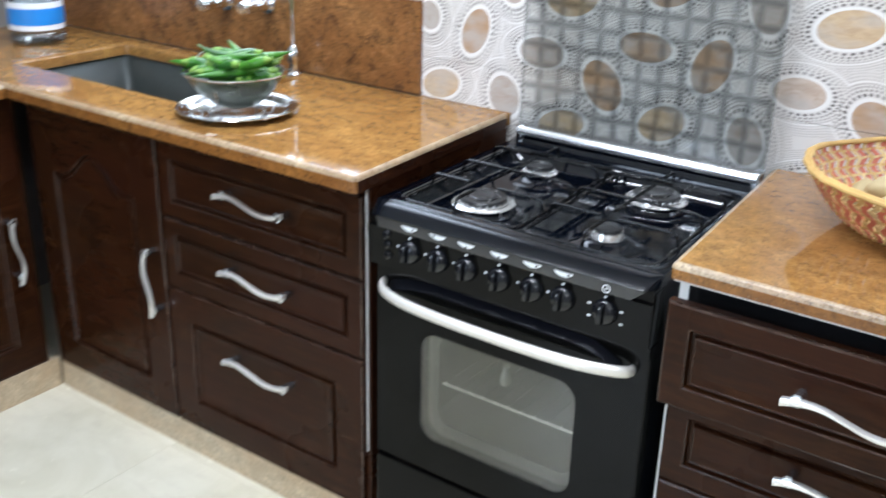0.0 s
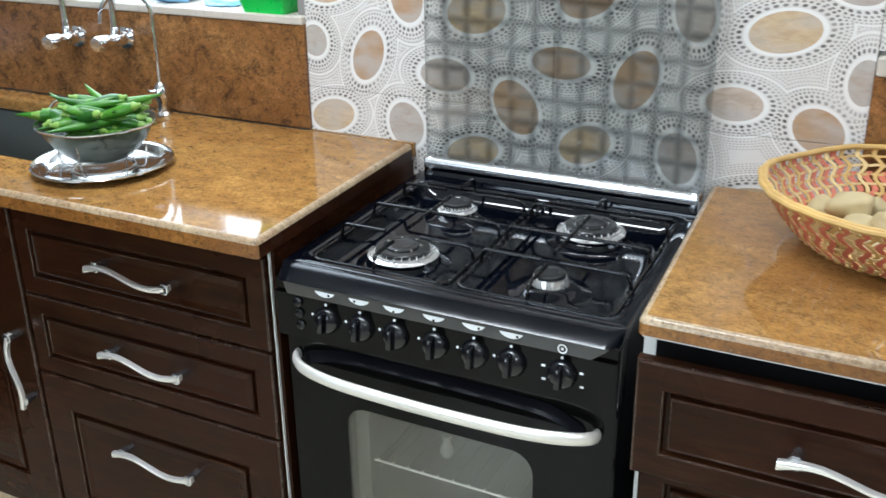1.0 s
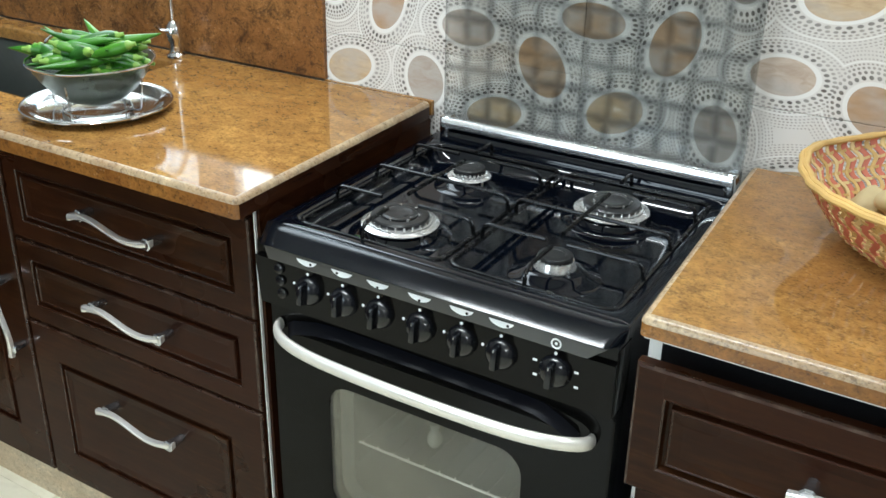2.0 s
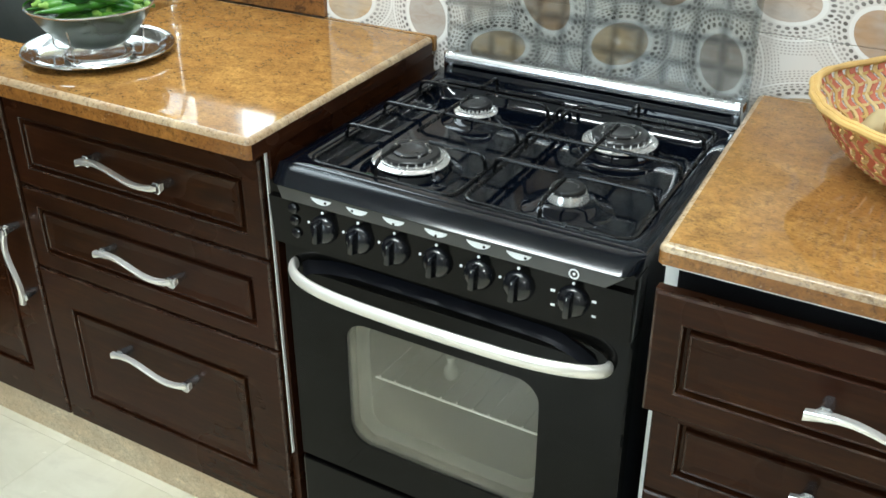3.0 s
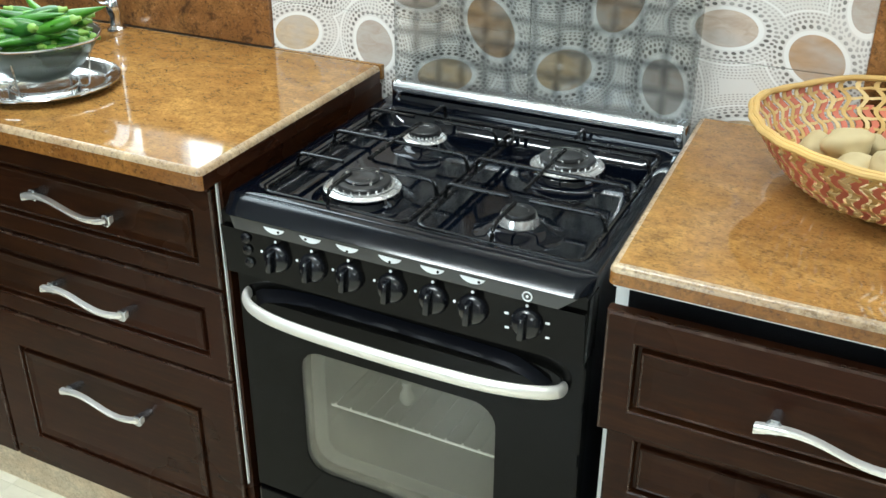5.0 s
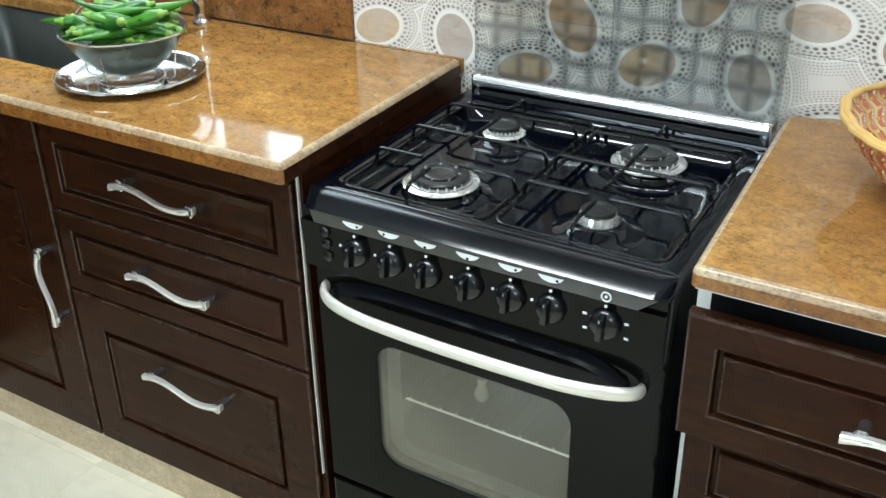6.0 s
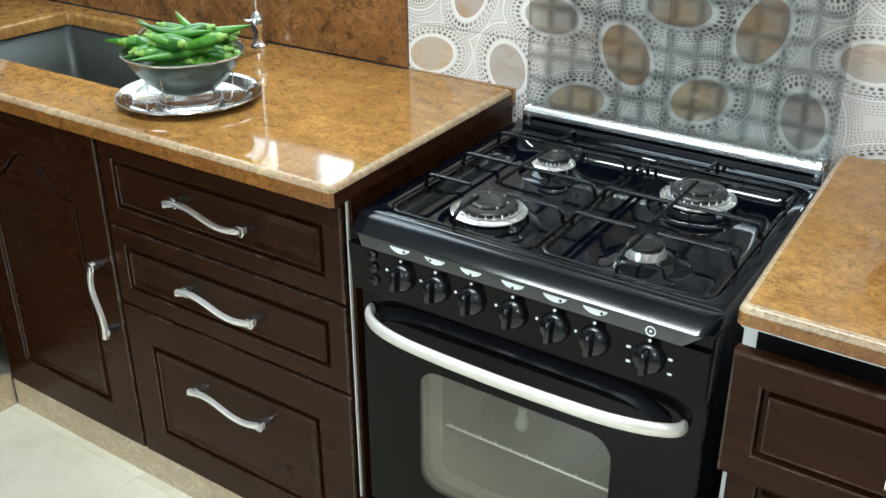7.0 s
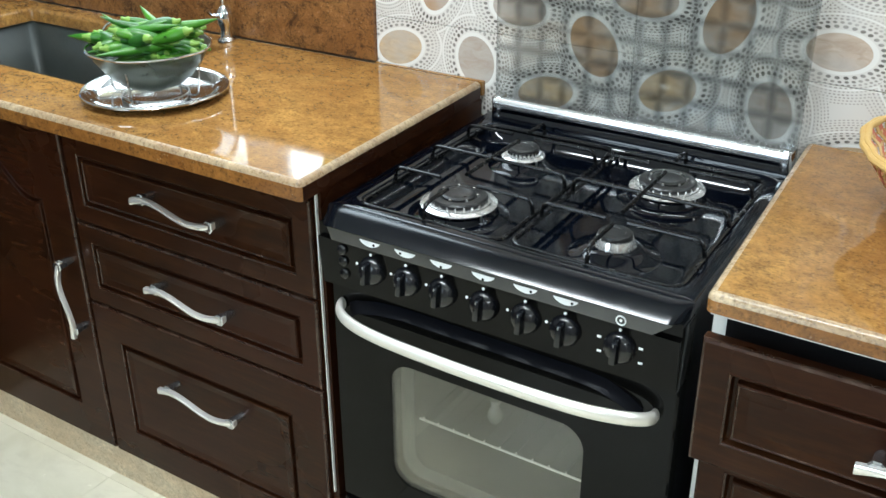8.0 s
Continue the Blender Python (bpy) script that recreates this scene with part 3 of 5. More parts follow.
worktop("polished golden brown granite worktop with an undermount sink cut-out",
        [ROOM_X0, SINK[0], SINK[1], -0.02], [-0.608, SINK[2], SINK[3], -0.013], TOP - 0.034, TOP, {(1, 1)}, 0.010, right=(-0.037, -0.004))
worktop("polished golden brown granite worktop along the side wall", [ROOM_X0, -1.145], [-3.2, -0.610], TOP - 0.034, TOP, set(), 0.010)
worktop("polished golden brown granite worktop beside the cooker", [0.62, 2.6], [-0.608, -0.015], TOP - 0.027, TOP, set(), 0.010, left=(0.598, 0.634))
# tile strip closes the worktop's back behind the ovals
setting("worktop_joint", box((-0.302, -0.013, TOP - 0.03), (-0.037, -0.002, TOP - 0.001)), GRANITE, "granite joint strip at the wall", "trim")


def sink_bowl():
    x0, x1, y0, y1 = SINK[0] - 0.004, SINK[1] + 0.004, SINK[2] - 0.004, SINK[3] + 0.004
    d = TOP - 0.22
    s = thing("sink", (0, 0, 0), "dark undermount stainless steel kitchen sink", "sink")
    bm = bmesh.new()
    rim = [bm.verts.new((x, y, TOP - 0.036)) for x, y in round_rect(x0, y0, x1, y1, 0.02, 4)]
    low = [bm.verts.new((x, y, d)) for x, y in round_rect(x0 + 0.012, y0 + 0.012, x1 - 0.012, y1 - 0.012, 0.03, 4)]
    n = len(rim)
    for i in range(n):
        bm.faces.new((rim[i], rim[(i + 1) % n], low[(i + 1) % n], low[i]))
    bm.faces.new(low)
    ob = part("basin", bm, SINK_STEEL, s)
    so = ob.modifiers.new("thick", "SOLIDIFY")
    so.thickness, so.offset = 0.002, 1
    part("drain", lathe([(0, 0.004), (0.03, 0.004), (0.042, 0.002), (0.045, 0)], 24, ((x0 + x1) / 2, (y0 + y1) / 2, d + 0.001)), CHROME, s)


sink_bowl()


# ---- cabinets ----
def add_panel(bm, x0, z0, x1, z1, y, thick, inset, arch=0.0):
    """A cabinet front facing -y: a rounded slab with a carved groove round a raised field; arch lifts the middle of the field's top."""
    n = 16 if arch else 1

    def outline(k, flat=False):
        a, b, c, d = x0 + k, z0 + k, x1 - k, z1 - k
        pts = [(a, b), (c, b)]
        base = d if flat else d - arch
        for i in range(n + 1):
            t = i / n
            lift = 0.0 if flat else arch * (0.5 - 0.5 * math.cos(2 * math.pi * min(1, max(0, (t - 0.10) / 0.80))))
            pts.append((c + (a - c) * t, base + lift))
        return pts

    g = inset
    steps = [(0.0, thick, 1), (0.0, 0.0055, 1), (0.0012, 0.0022, 1), (0.0045, 0.0, 1),
             (g, 0.0, 0), (g + 0.0015, -0.0012, 0), (g + 0.004, 0.0005, 0), (g + 0.0065, 0.0090, 0), (g + 0.0115, 0.0095, 0),
             (g + 0.0125, 0.0015, 0), (g + 0.0145, -0.0006, 0), (g + 0.0165, 0.0008, 0), (g + 0.030, 0.0022, 0)]
    rings = [[bm.verts.new((px, y + dy, pz)) for px, pz in outline(k, bool(flat))] for k, dy, flat in steps]
    for s, (p, q) in enumerate(zip(rings, rings[1:])):
        m = len(p)
        for i in range(m):
            f = bm.faces.new((p[i], p[(i + 1) % m], q[(i + 1) % m], q[i]))
            # Bead edges take the paler wood: wear plus painted highlight.
            f.material_index = 1 if s in (1, 2, 5, 10) else 0
    bm.faces.new(rings[-1])
    bm.faces.new(rings[0][::-1])


def wave_handle(parent, x0, x1, z, y, upright=False, flip=1):
    """Chrome wave handle: a flat S-shaped strap on two square posts."""
    n = 18
    pts = []
    for i in range(n + 1):
        t = i / n
        s = 0.010 * math.sin(2 * math.pi * t) * flip
        out = -0.034 - 0.007 * math.sin(math.pi * t)
        pts.append((x0 + (x1 - x0) * t, y + out, z + s))
    if upright:
        mid = (x0 + x1) / 2
        pts = [(mid + (p[2] - z), p[1], z + (p[0] - mid)) for p in pts]
    strap = bmesh.new()
    ax = Vector((0, 0, 1)) if not upright else Vector((1, 0, 0))
    rings = []
    for i, p in enumerate(pts):
        e = abs(2 * i / n - 1)
        w = 0.0028 + 0.0042 * e ** 1.6
        deep = 0.0085 - 0.0020 * e
        c = Vector(p)
        rings.append([strap.verts.new(c + ax * w * 0.55 + Vector((0, -0.0028, 0))), strap.verts.new(c + ax * w + Vector((0, -0.0010, 0))),
                      strap.verts.new(c + ax * w + Vector((0, deep, 0))), strap.verts.new(c - ax * w * 0.7 + Vector((0, deep, 0))),
                      strap.verts.new(c - ax * w + Vector((0, -0.0006, 0))), strap.verts.new(c - ax * w * 0.6 + Vector((0, -0.0026, 0)))])
    for p, q in zip(rings, rings[1:]):
        for k in range(6):
            strap.faces.new((p[k], p[(k + 1) % 6], q[(k + 1) % 6], q[k]))
    strap.faces.new(rings[0]), strap.faces.new(rings[-1][::-1])
    h = part("handle", strap, HANDLE_CHROME, parent, "chrome wave-shaped handle")
    # two faceted posts, slimmer where they meet the wood; one shows as the strap's end, the other stays behind it
    for p, front in ((pts[2], 0.0062), (pts[-2], 0.0)):
        post = bmesh.new()
        loops = []
        for r, py in ((0.0072, y + 0.001), (0.0078, y - 0.012), (0.0100, p[1] + front + 0.004), (0.0108, p[1] + front - 0.0002), (0.0088, p[1] + front - 0.0024)):
            loops.append([post.verts.new((p[0] + r * kx, py, p[2] + r * kz)) for kx, kz in ((1, 0.45), (0.45, 1), (-0.45, 1), (-1, 0.45), (-1, -0.45), (-0.45, -1), (0.45, -1), (1, -0.45))])
        for a, b in zip(loops, loops[1:]):
            for k in range(8):
                post.faces.new((a[k], a[(k + 1) % 8], b[(k + 1) % 8], b[k]))
        post.faces.new(loops[0]), post.faces.new(loops[-1][::-1])
        part("post", post, POST_CHROME, h, "faceted chrome post", smooth=False)
    return h


def drawer(cab, x0, x1, z0, z1, y, handle=(0, 0), inset=0.035, hz=0.0):
    bm = bmesh.new()
    add_panel(bm, x0, z0, x1, z1, y, 0.02, inset)
    d = part("drawer_front", bm, [WOOD, WOOD_BEAD], cab, smooth=False)
    wave_handle(d, handle[0], handle[1], (z0 + z1) / 2 + hz, y)
    return d


LY = -0.540
base = thing("base_cabinet", (0, 0, 0), "dark mahogany drawer cabinet with three panelled drawers, closed", "cabinet")
part("body", bm_boxes([((-0.684, LY + 0.022, 0.09), (-0.668, -0.02, 0.883)), ((-0.668, LY + 0.022, 0.09), (-0.052, -0.02, 0.11)),
                       ((-0.668, -0.04, 0.11), (-0.052, -0.02, 0.883)), ((-0.668, LY + 0.012, 0.8515), (-0.052, LY + 0.03, 0.883))]), WOOD, base)
part("side_panel", box((-0.050, LY + 0.012, 0.09), (-0.034, -0.02, 0.883)), WOOD, base)
part("edge_strip", box((-0.0418, LY + 0.006, 0.25), (-0.0398, LY + 0.0115, 0.882)), WHITE_BOARD, base, "thin white laminate edge")
drawer(base, -0.672, -0.049, 0.6650, 0.8500, LY, (-0.450, -0.242), 0.038, 0.0115)
drawer(base, -0.672, -0.049, 0.4800, 0.6610, LY, (-0.450, -0.242), 0.038, 0.0115)
drawer(base, -0.672, -0.049, 0.0920, 0.4760, LY, (-0.455, -0.246), 0.076, 0.066)

sinkcab = thing("sink_cabinet", (0, 0, 0), "dark mahogany sink cabinet with an arched panel door, closed", "cabinet")
part("body", bm_boxes([((-1.186, LY + 0.022, 0.09), (-1.17, -0.02, 0.69)), ((-1.17, LY + 0.022, 0.09), (-0.69, -0.02, 0.11)),
                       ((-1.17, LY + 0.012, 0.8515), (-0.69, LY + 0.03, 0.883))]), WOOD, sinkcab)
bm = bmesh.new()
add_panel(bm, -1.184, 0.092, -0.680, 0.850, LY, 0.02, 0.088, 0.075)
door = part("door", bm, [WOOD, WOOD_BEAD], sinkcab, smooth=False)
wave_handle(door, -0.797, -0.615, 0.482, LY, True)

for i in range(4):
    y1 = LY - 0.02 - i * 0.52
    c = thing("side_cabinet", (-1.19, y1, 0), "dark mahogany base cabinet with a panelled door, closed", "cabinet", "side cabinets")
    part("body", box((-0.55, -0.52, 0.09), (-0.022, 0, 0.883)), WOOD, c)
    bm = bmesh.new()
    add_panel(bm, 0.004, 0.092, 0.514, 0.868, 0, 0.02, 0.075, 0.075)
    d = part("door", bm, [WOOD, WOOD_BEAD], c, smooth=False)
    wave_handle(d, 0.36, 0.55, 0.458, 0, True)
    d.matrix_local = pose(-0.02, -0.52, 0, 0, 0, 90)

setting("toe_kick_left", box((-1.2, LY + 0.012, 0), (-0.04, LY + 0.03, 0.09), 0.001), PLINTH, "beige stone plinth under the cabinets", "plinth")
setting("toe_kick_side", box((-1.225, -3.2, 0), (-1.208, LY + 0.012, 0.09), 0.001), PLINTH, "beige stone plinth under the cabinets", "plinth")
setting("toe_kick_right", box((0.655, -0.53, 0), (2.6, -0.51, 0.09), 0.001), PLINTH, "beige stone plinth under the cabinets", "plinth")

RY = -0.550
rcab = thing("base_cabinet", (0, 0, 0), "dark mahogany drawer cabinet, top drawer slightly open, white carcass showing", "cabinet")
part("side_panel", box((0.624, RY + 0.021, 0.09), (0.646, -0.02, 0.8895)), WHITE_BOARD, rcab, "white laminate carcass side")
part("body", bm_boxes([((1.255, RY + 0.022, 0.09), (1.272, -0.02, 0.8895)), ((0.646, RY + 0.022, 0.09), (1.255, -0.02, 0.11)),
                       ((0.646, -0.04, 0.11), (1.255, -0.02, 0.8895))]), WHITE_BOARD, rcab)
part("top_rail", box((0.647, RY + 0.002, 0.790), (1.255, RY + 0.018, 0.8840)), RAIL_GLOSS, rcab, "dark glossy top rail")
part("rail_edge", box((0.640, RY - 0.052, 0.8850), (1.255, RY + 0.018, 0.8892)), WHITE_BOARD, rcab, "thin white laminate edge")
OPEN = 0.052           # how far the top drawer is pulled out
top_drawer = drawer(rcab, 0.634, 1.262, 0.663, 0.849, RY - OPEN, (0.838, 1.040), 0.038, 0.0)
part("drawer_box", bm_boxes([((0.668, RY - OPEN + 0.0205, 0.675), (0.680, -0.10, 0.775)), ((1.220, RY - OPEN + 0.0205, 0.675), (1.232, -0.10, 0.775)),
                             ((0.680, RY - OPEN + 0.0205, 0.675), (1.220, -0.10, 0.681))]), WHITE_BOARD, top_drawer, "white laminate drawer box")
drawer(rcab, 0.634, 1.262, 0.486, 0.6595, RY, (0.836, 1.038), 0.038, 0.010)
drawer(rcab, 0.634, 1.262, 0.092, 0.4825, RY, (0.836, 1.038), 0.070, 0.058)
for i in range(2):
    x0 = 1.275 + i * 0.63
    c = thing("base_cabinet", (0, 0, 0), "dark mahogany base cabinet with a panelled door, closed", "cabinet")
    part("body", box((x0, RY + 0.022, 0.09), (x0 + 0.626, -0.02, 0.883)), WOOD, c)
    bm = bmesh.new()
    add_panel(bm, x0 + 0.003, 0.092, x0 + 0.623, 0.868, RY, 0.02, 0.075, 0.075)
    wave_handle(part("door", bm, [WOOD, WOOD_BEAD], c, smooth=False), x0 + 0.46, x0 + 0.64, 0.458, RY, True)


# ---- the cooker ----
cooker = thing("gas_cooker", (0, 0, 0), "black freestanding gas cooker with four burners and its glass lid raised", "cooker")
HX0, HX1, HZ = 0.004, 0.604, 0.864
DY = -0.560            # oven door face


def lean(bm):
    """The cooker stands a little askew to the wall."""
    for v in bm.verts:
        v.co.x -= 0.03 * (v.co.y + 0.58)
    return bm


def cpart(name, bm, material, label="", parent=None, smooth=True):
    return part(name, lean(bm), material, parent or cooker, label, smooth)


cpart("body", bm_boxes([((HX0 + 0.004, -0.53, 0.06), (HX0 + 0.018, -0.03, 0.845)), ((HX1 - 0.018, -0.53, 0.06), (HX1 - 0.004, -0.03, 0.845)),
                        ((HX0 + 0.018, -0.045, 0.06), (HX1 - 0.018, -0.03, 0.845)), ((HX0 + 0.018, -0.53, 0.06), (HX1 - 0.018, -0.045, 0.075))]), BLUE_SHEEN_ENAMEL, "black enamelled steel casing", smooth=False)
for x in (HX0 + 0.05, HX1 - 0.05):
    for y in (-0.50, -0.08):
        cpart("foot", lathe([(0, 0), (0.02, 0), (0.02, 0.01), (0.012, 0.014), (0.012, 0.062), (0, 0.062)], 14, (x, y, 0)), BLACK_PANEL)

WELLS = ((0.040, 0.300), (0.314, 0.574))
WY0, WY1 = -0.521, -0.086


def hob_top():
    """Pressed hob: a flat rim round one wide well with softly rounded sides, and a rolled front."""
    bm = bmesh.new()
    outer = round_rect(HX0, -0.5485, HX1, -0.022, 0.003, 6)
    rings = [(outer, HZ - 0.02), (outer, HZ - 0.0015), (round_rect(HX0 + 0.003, -0.5470, HX1 - 0.003, -0.025, 0.004, 6), HZ),
             (round_rect(0.032, -0.530, 0.582, -0.078, 0.030, 6), HZ), (round_rect(0.0345, -0.5275, 0.5795, -0.0805, 0.029, 6), HZ - 0.0012),
             (round_rect(0.040, -0.522, 0.574, -0.086, 0.027, 6), HZ - 0.010), (round_rect(0.048, -0.514, 0.566, -0.094, 0.026, 6), HZ - 0.026),
             (round_rect(0.058, -0.504, 0.556, -0.104, 0.022, 6), HZ - 0.031), (round_rect(0.070, -0.492, 0.544, -0.116, 0.018, 6), HZ - 0.032)]
    made = [[bm.verts.new((x, y, z)) for x, y in pts] for pts, z in rings]
    n = len(outer)
    for p, q in zip(made, made[1:]):
        for i in range(n):
            bm.faces.new((p[i], p[(i + 1) % n], q[(i + 1) % n], q[i]))
    bm.faces.new(made[-1])
    return bm


cpart("hob", hob_top(), BLUE_SHEEN_ENAMEL, "glossy black enamel hob")


def profile_x(points, x0, x1, steps=1):
    """A cross-section in y, z drawn along x."""
    bm = bmesh.new()
    cols = []
    for i in range(steps + 1):
        x = x0 + (x1 - x0) * i / steps
        cols.append([bm.verts.new((x, y, z)) for y, z in points])
    n = len(points)
    for p, q in zip(cols, cols[1:]):
        for i in range(n):
            bm.faces.new((p[i], p[(i + 1) % n], q[(i + 1) % n], q[i]))
    bm.faces.new(cols[0]), bm.faces.new(cols[-1][::-1])
    return bm


def rolled_front():
    """The hob's front roll, drawn back round both corners."""
    roll = [(-0.5485, HZ - 0.0002), (-0.553, HZ - 0.0006), (-0.560, HZ - 0.0022), (-0.568, HZ - 0.0056), (-0.576, HZ - 0.0098), (-0.583, HZ - 0.0138),
            (-0.588, HZ - 0.0172), (-0.5900, HZ - 0.0186), (-0.5900, HZ - 0.0196), (-0.588, HZ - 0.0202), (-0.5485, HZ - 0.0202)]
    bm = profile_x(roll, HX0, HX1, 120)
    r = 0.024
    for v in bm.verts:
        k = max(0.0, (HX0 + r - v.co.x) / r, (v.co.x - HX1 + r) / r)
        v.co.y = -0.5485 + (v.co.y + 0.5485) * max(0.30, math.sqrt(max(0.0, 1 - k * k)))
    return bm


cpart("front_edge", rolled_front(), FRONT_SHEEN_ENAMEL, "rolled black enamel front edge")
cpart("label_strip", prism([(HX0 + 0.022, 0.8436), (HX1 - 0.014, 0.8436), (HX1 - 0.040, 0.8225), (HX0 + 0.030, 0.8225)], 1, -0.5877, -0.580), GREY_STRIP, "dark grey strip with white symbols", smooth=False)
cpart("control_panel", profile_x([(-0.5868, 0.822), (-0.5785, 0.738), (-0.53, 0.738), (-0.53, 0.845), (-0.5795, 0.845), (-0.5795, 0.822)], HX0 + 0.002, HX1 - 0.002), BLACK_PANEL, "black control panel", smooth=False)
KNOBS = (0.109, 0.174, 0.238, 0.309, 0.377, 0.439, 0.520)
for x in (HX0 + 0.006, HX1 - 0.006):
    cpart("panel_trim", box((x - 0.006, -0.577, 0.740), (x + 0.006, -0.53, 0.839), 0.003), BLACK_PANEL)


def knob(x, z=0.787):
    k = lathe([(0, 0), (0.0232, 0), (0.0232, 0.004), (0.0218, 0.0085), (0.0190, 0.0125), (0.0145, 0.0155), (0.008, 0.0172), (0, 0.0178)], 28)
    grip = bmesh.new()
    add_box(grip, (-0.0048, -0.019, 0.006), (0.0048, 0.019, 0.029), 0.0025, 2)
    for v in grip.verts:
        if v.co.z > 0.02:
            v.co.y *= 0.86
    turn = pose(x, -0.5822, z, 84, 0, 0)
    for b in (k, grip):
        bmesh.ops.transform(b, matrix=turn, verts=b.verts[:])
    ob = cpart("knob", k, KNOB)
    cpart("grip", grip, KNOB, parent=ob)
    mark = box((-0.0005, 0.011, 0.0291), (0.0005, 0.0145, 0.0294))
    bmesh.ops.transform(mark, matrix=turn, verts=mark.verts[:])
    cpart("pointer", mark, STEEL, "fine pale pointer mark", parent=ob, smooth=False)


for x in KNOBS:
    knob(x)


def disc_mark(x, z, r, y):
    bm = lathe([(0, 0), (r, 0), (r, 0.0008), (0, 0.0008)], 12)
    bmesh.ops.transform(bm, matrix=pose(x, y, z, 84), verts=bm.verts[:])
    return bm


for i, x in enumerate(KNOBS):
    cpart("dot", disc_mark(x, 0.8155, 0.0022, -0.5866), WHITE_INK, smooth=False)
    if i < 6:
        cpart("dot", disc_mark(x - 0.029, 0.792, 0.0022, -0.5842), WHITE_INK, smooth=False)
        # half-moon symbol with a small dark spot
        moon = [(x - 0.019 + 0.038 * t / 12, 0.8385 - 0.0090 * math.sin(math.pi * t / 12) ** 0.6 if 0 < t < 12 else 0.8385) for t in range(13)]
        m = cpart("symbol", prism(moon, 1, -0.5888, -0.5873), WHITE_INK, "white half-moon symbol", smooth=False)
        bm = lathe([(0, 0), (0.0021, 0), (0.0021, 0.0008), (0, 0.0008)], 10)
        spot = ((0.008, 0.0), (-0.008, 0.0), (0.0, -0.003), (0.0, -0.003), (0.009, 0.0), (0.010, 0.0))[i]
        bmesh.ops.transform(bm, matrix=pose(x + spot[0], -0.5887, 0.8345 + spot[1], 90), verts=bm.verts[:])
        cpart("spot", bm, BLACK_PANEL, parent=m, smooth=False)
    else:
        ringm = tube([(x + 0.0066 * math.cos(a), -0.5880, 0.8305 + 0.0066 * math.sin(a)) for a in [2 * math.pi * q / 20 for q in range(20)]], 0.0012, 5, True)
        cpart("symbol", ringm, WHITE_INK, "white ring symbol")
        cpart("dot", disc_mark(x, 0.8305, 0.002, -0.5878), WHITE_INK, smooth=False)
        for dx, dz in ((-0.03, 0.008), (-0.03, -0.016), (0.03, 0.008), (0.03, -0.016)):
            y = -0.5865 + (0.8115 - 0.787 - dz) * 0.106
            cpart("scale_mark", box((x + dx - 0.003, y - 0.001, 0.787 + dz - 0.0015), (x + dx + 0.003, y + 0.001, 0.787 + dz + 0.0015)), WHITE_INK, smooth=False)
for z in (0.810, 0.789, 0.766):
    bm = lathe([(0, 0), (0.0085, 0), (0.0085, 0.004), (0.006, 0.0065), (0, 0.007)], 16)
    bmesh.ops.transform(bm, matrix=pose(0.0535, -0.5865 + (0.8115 - z) * 0.106 + 0.001, z, 84), verts=bm.verts[:])
    cpart("push_button", bm, KNOB, "small black push button")


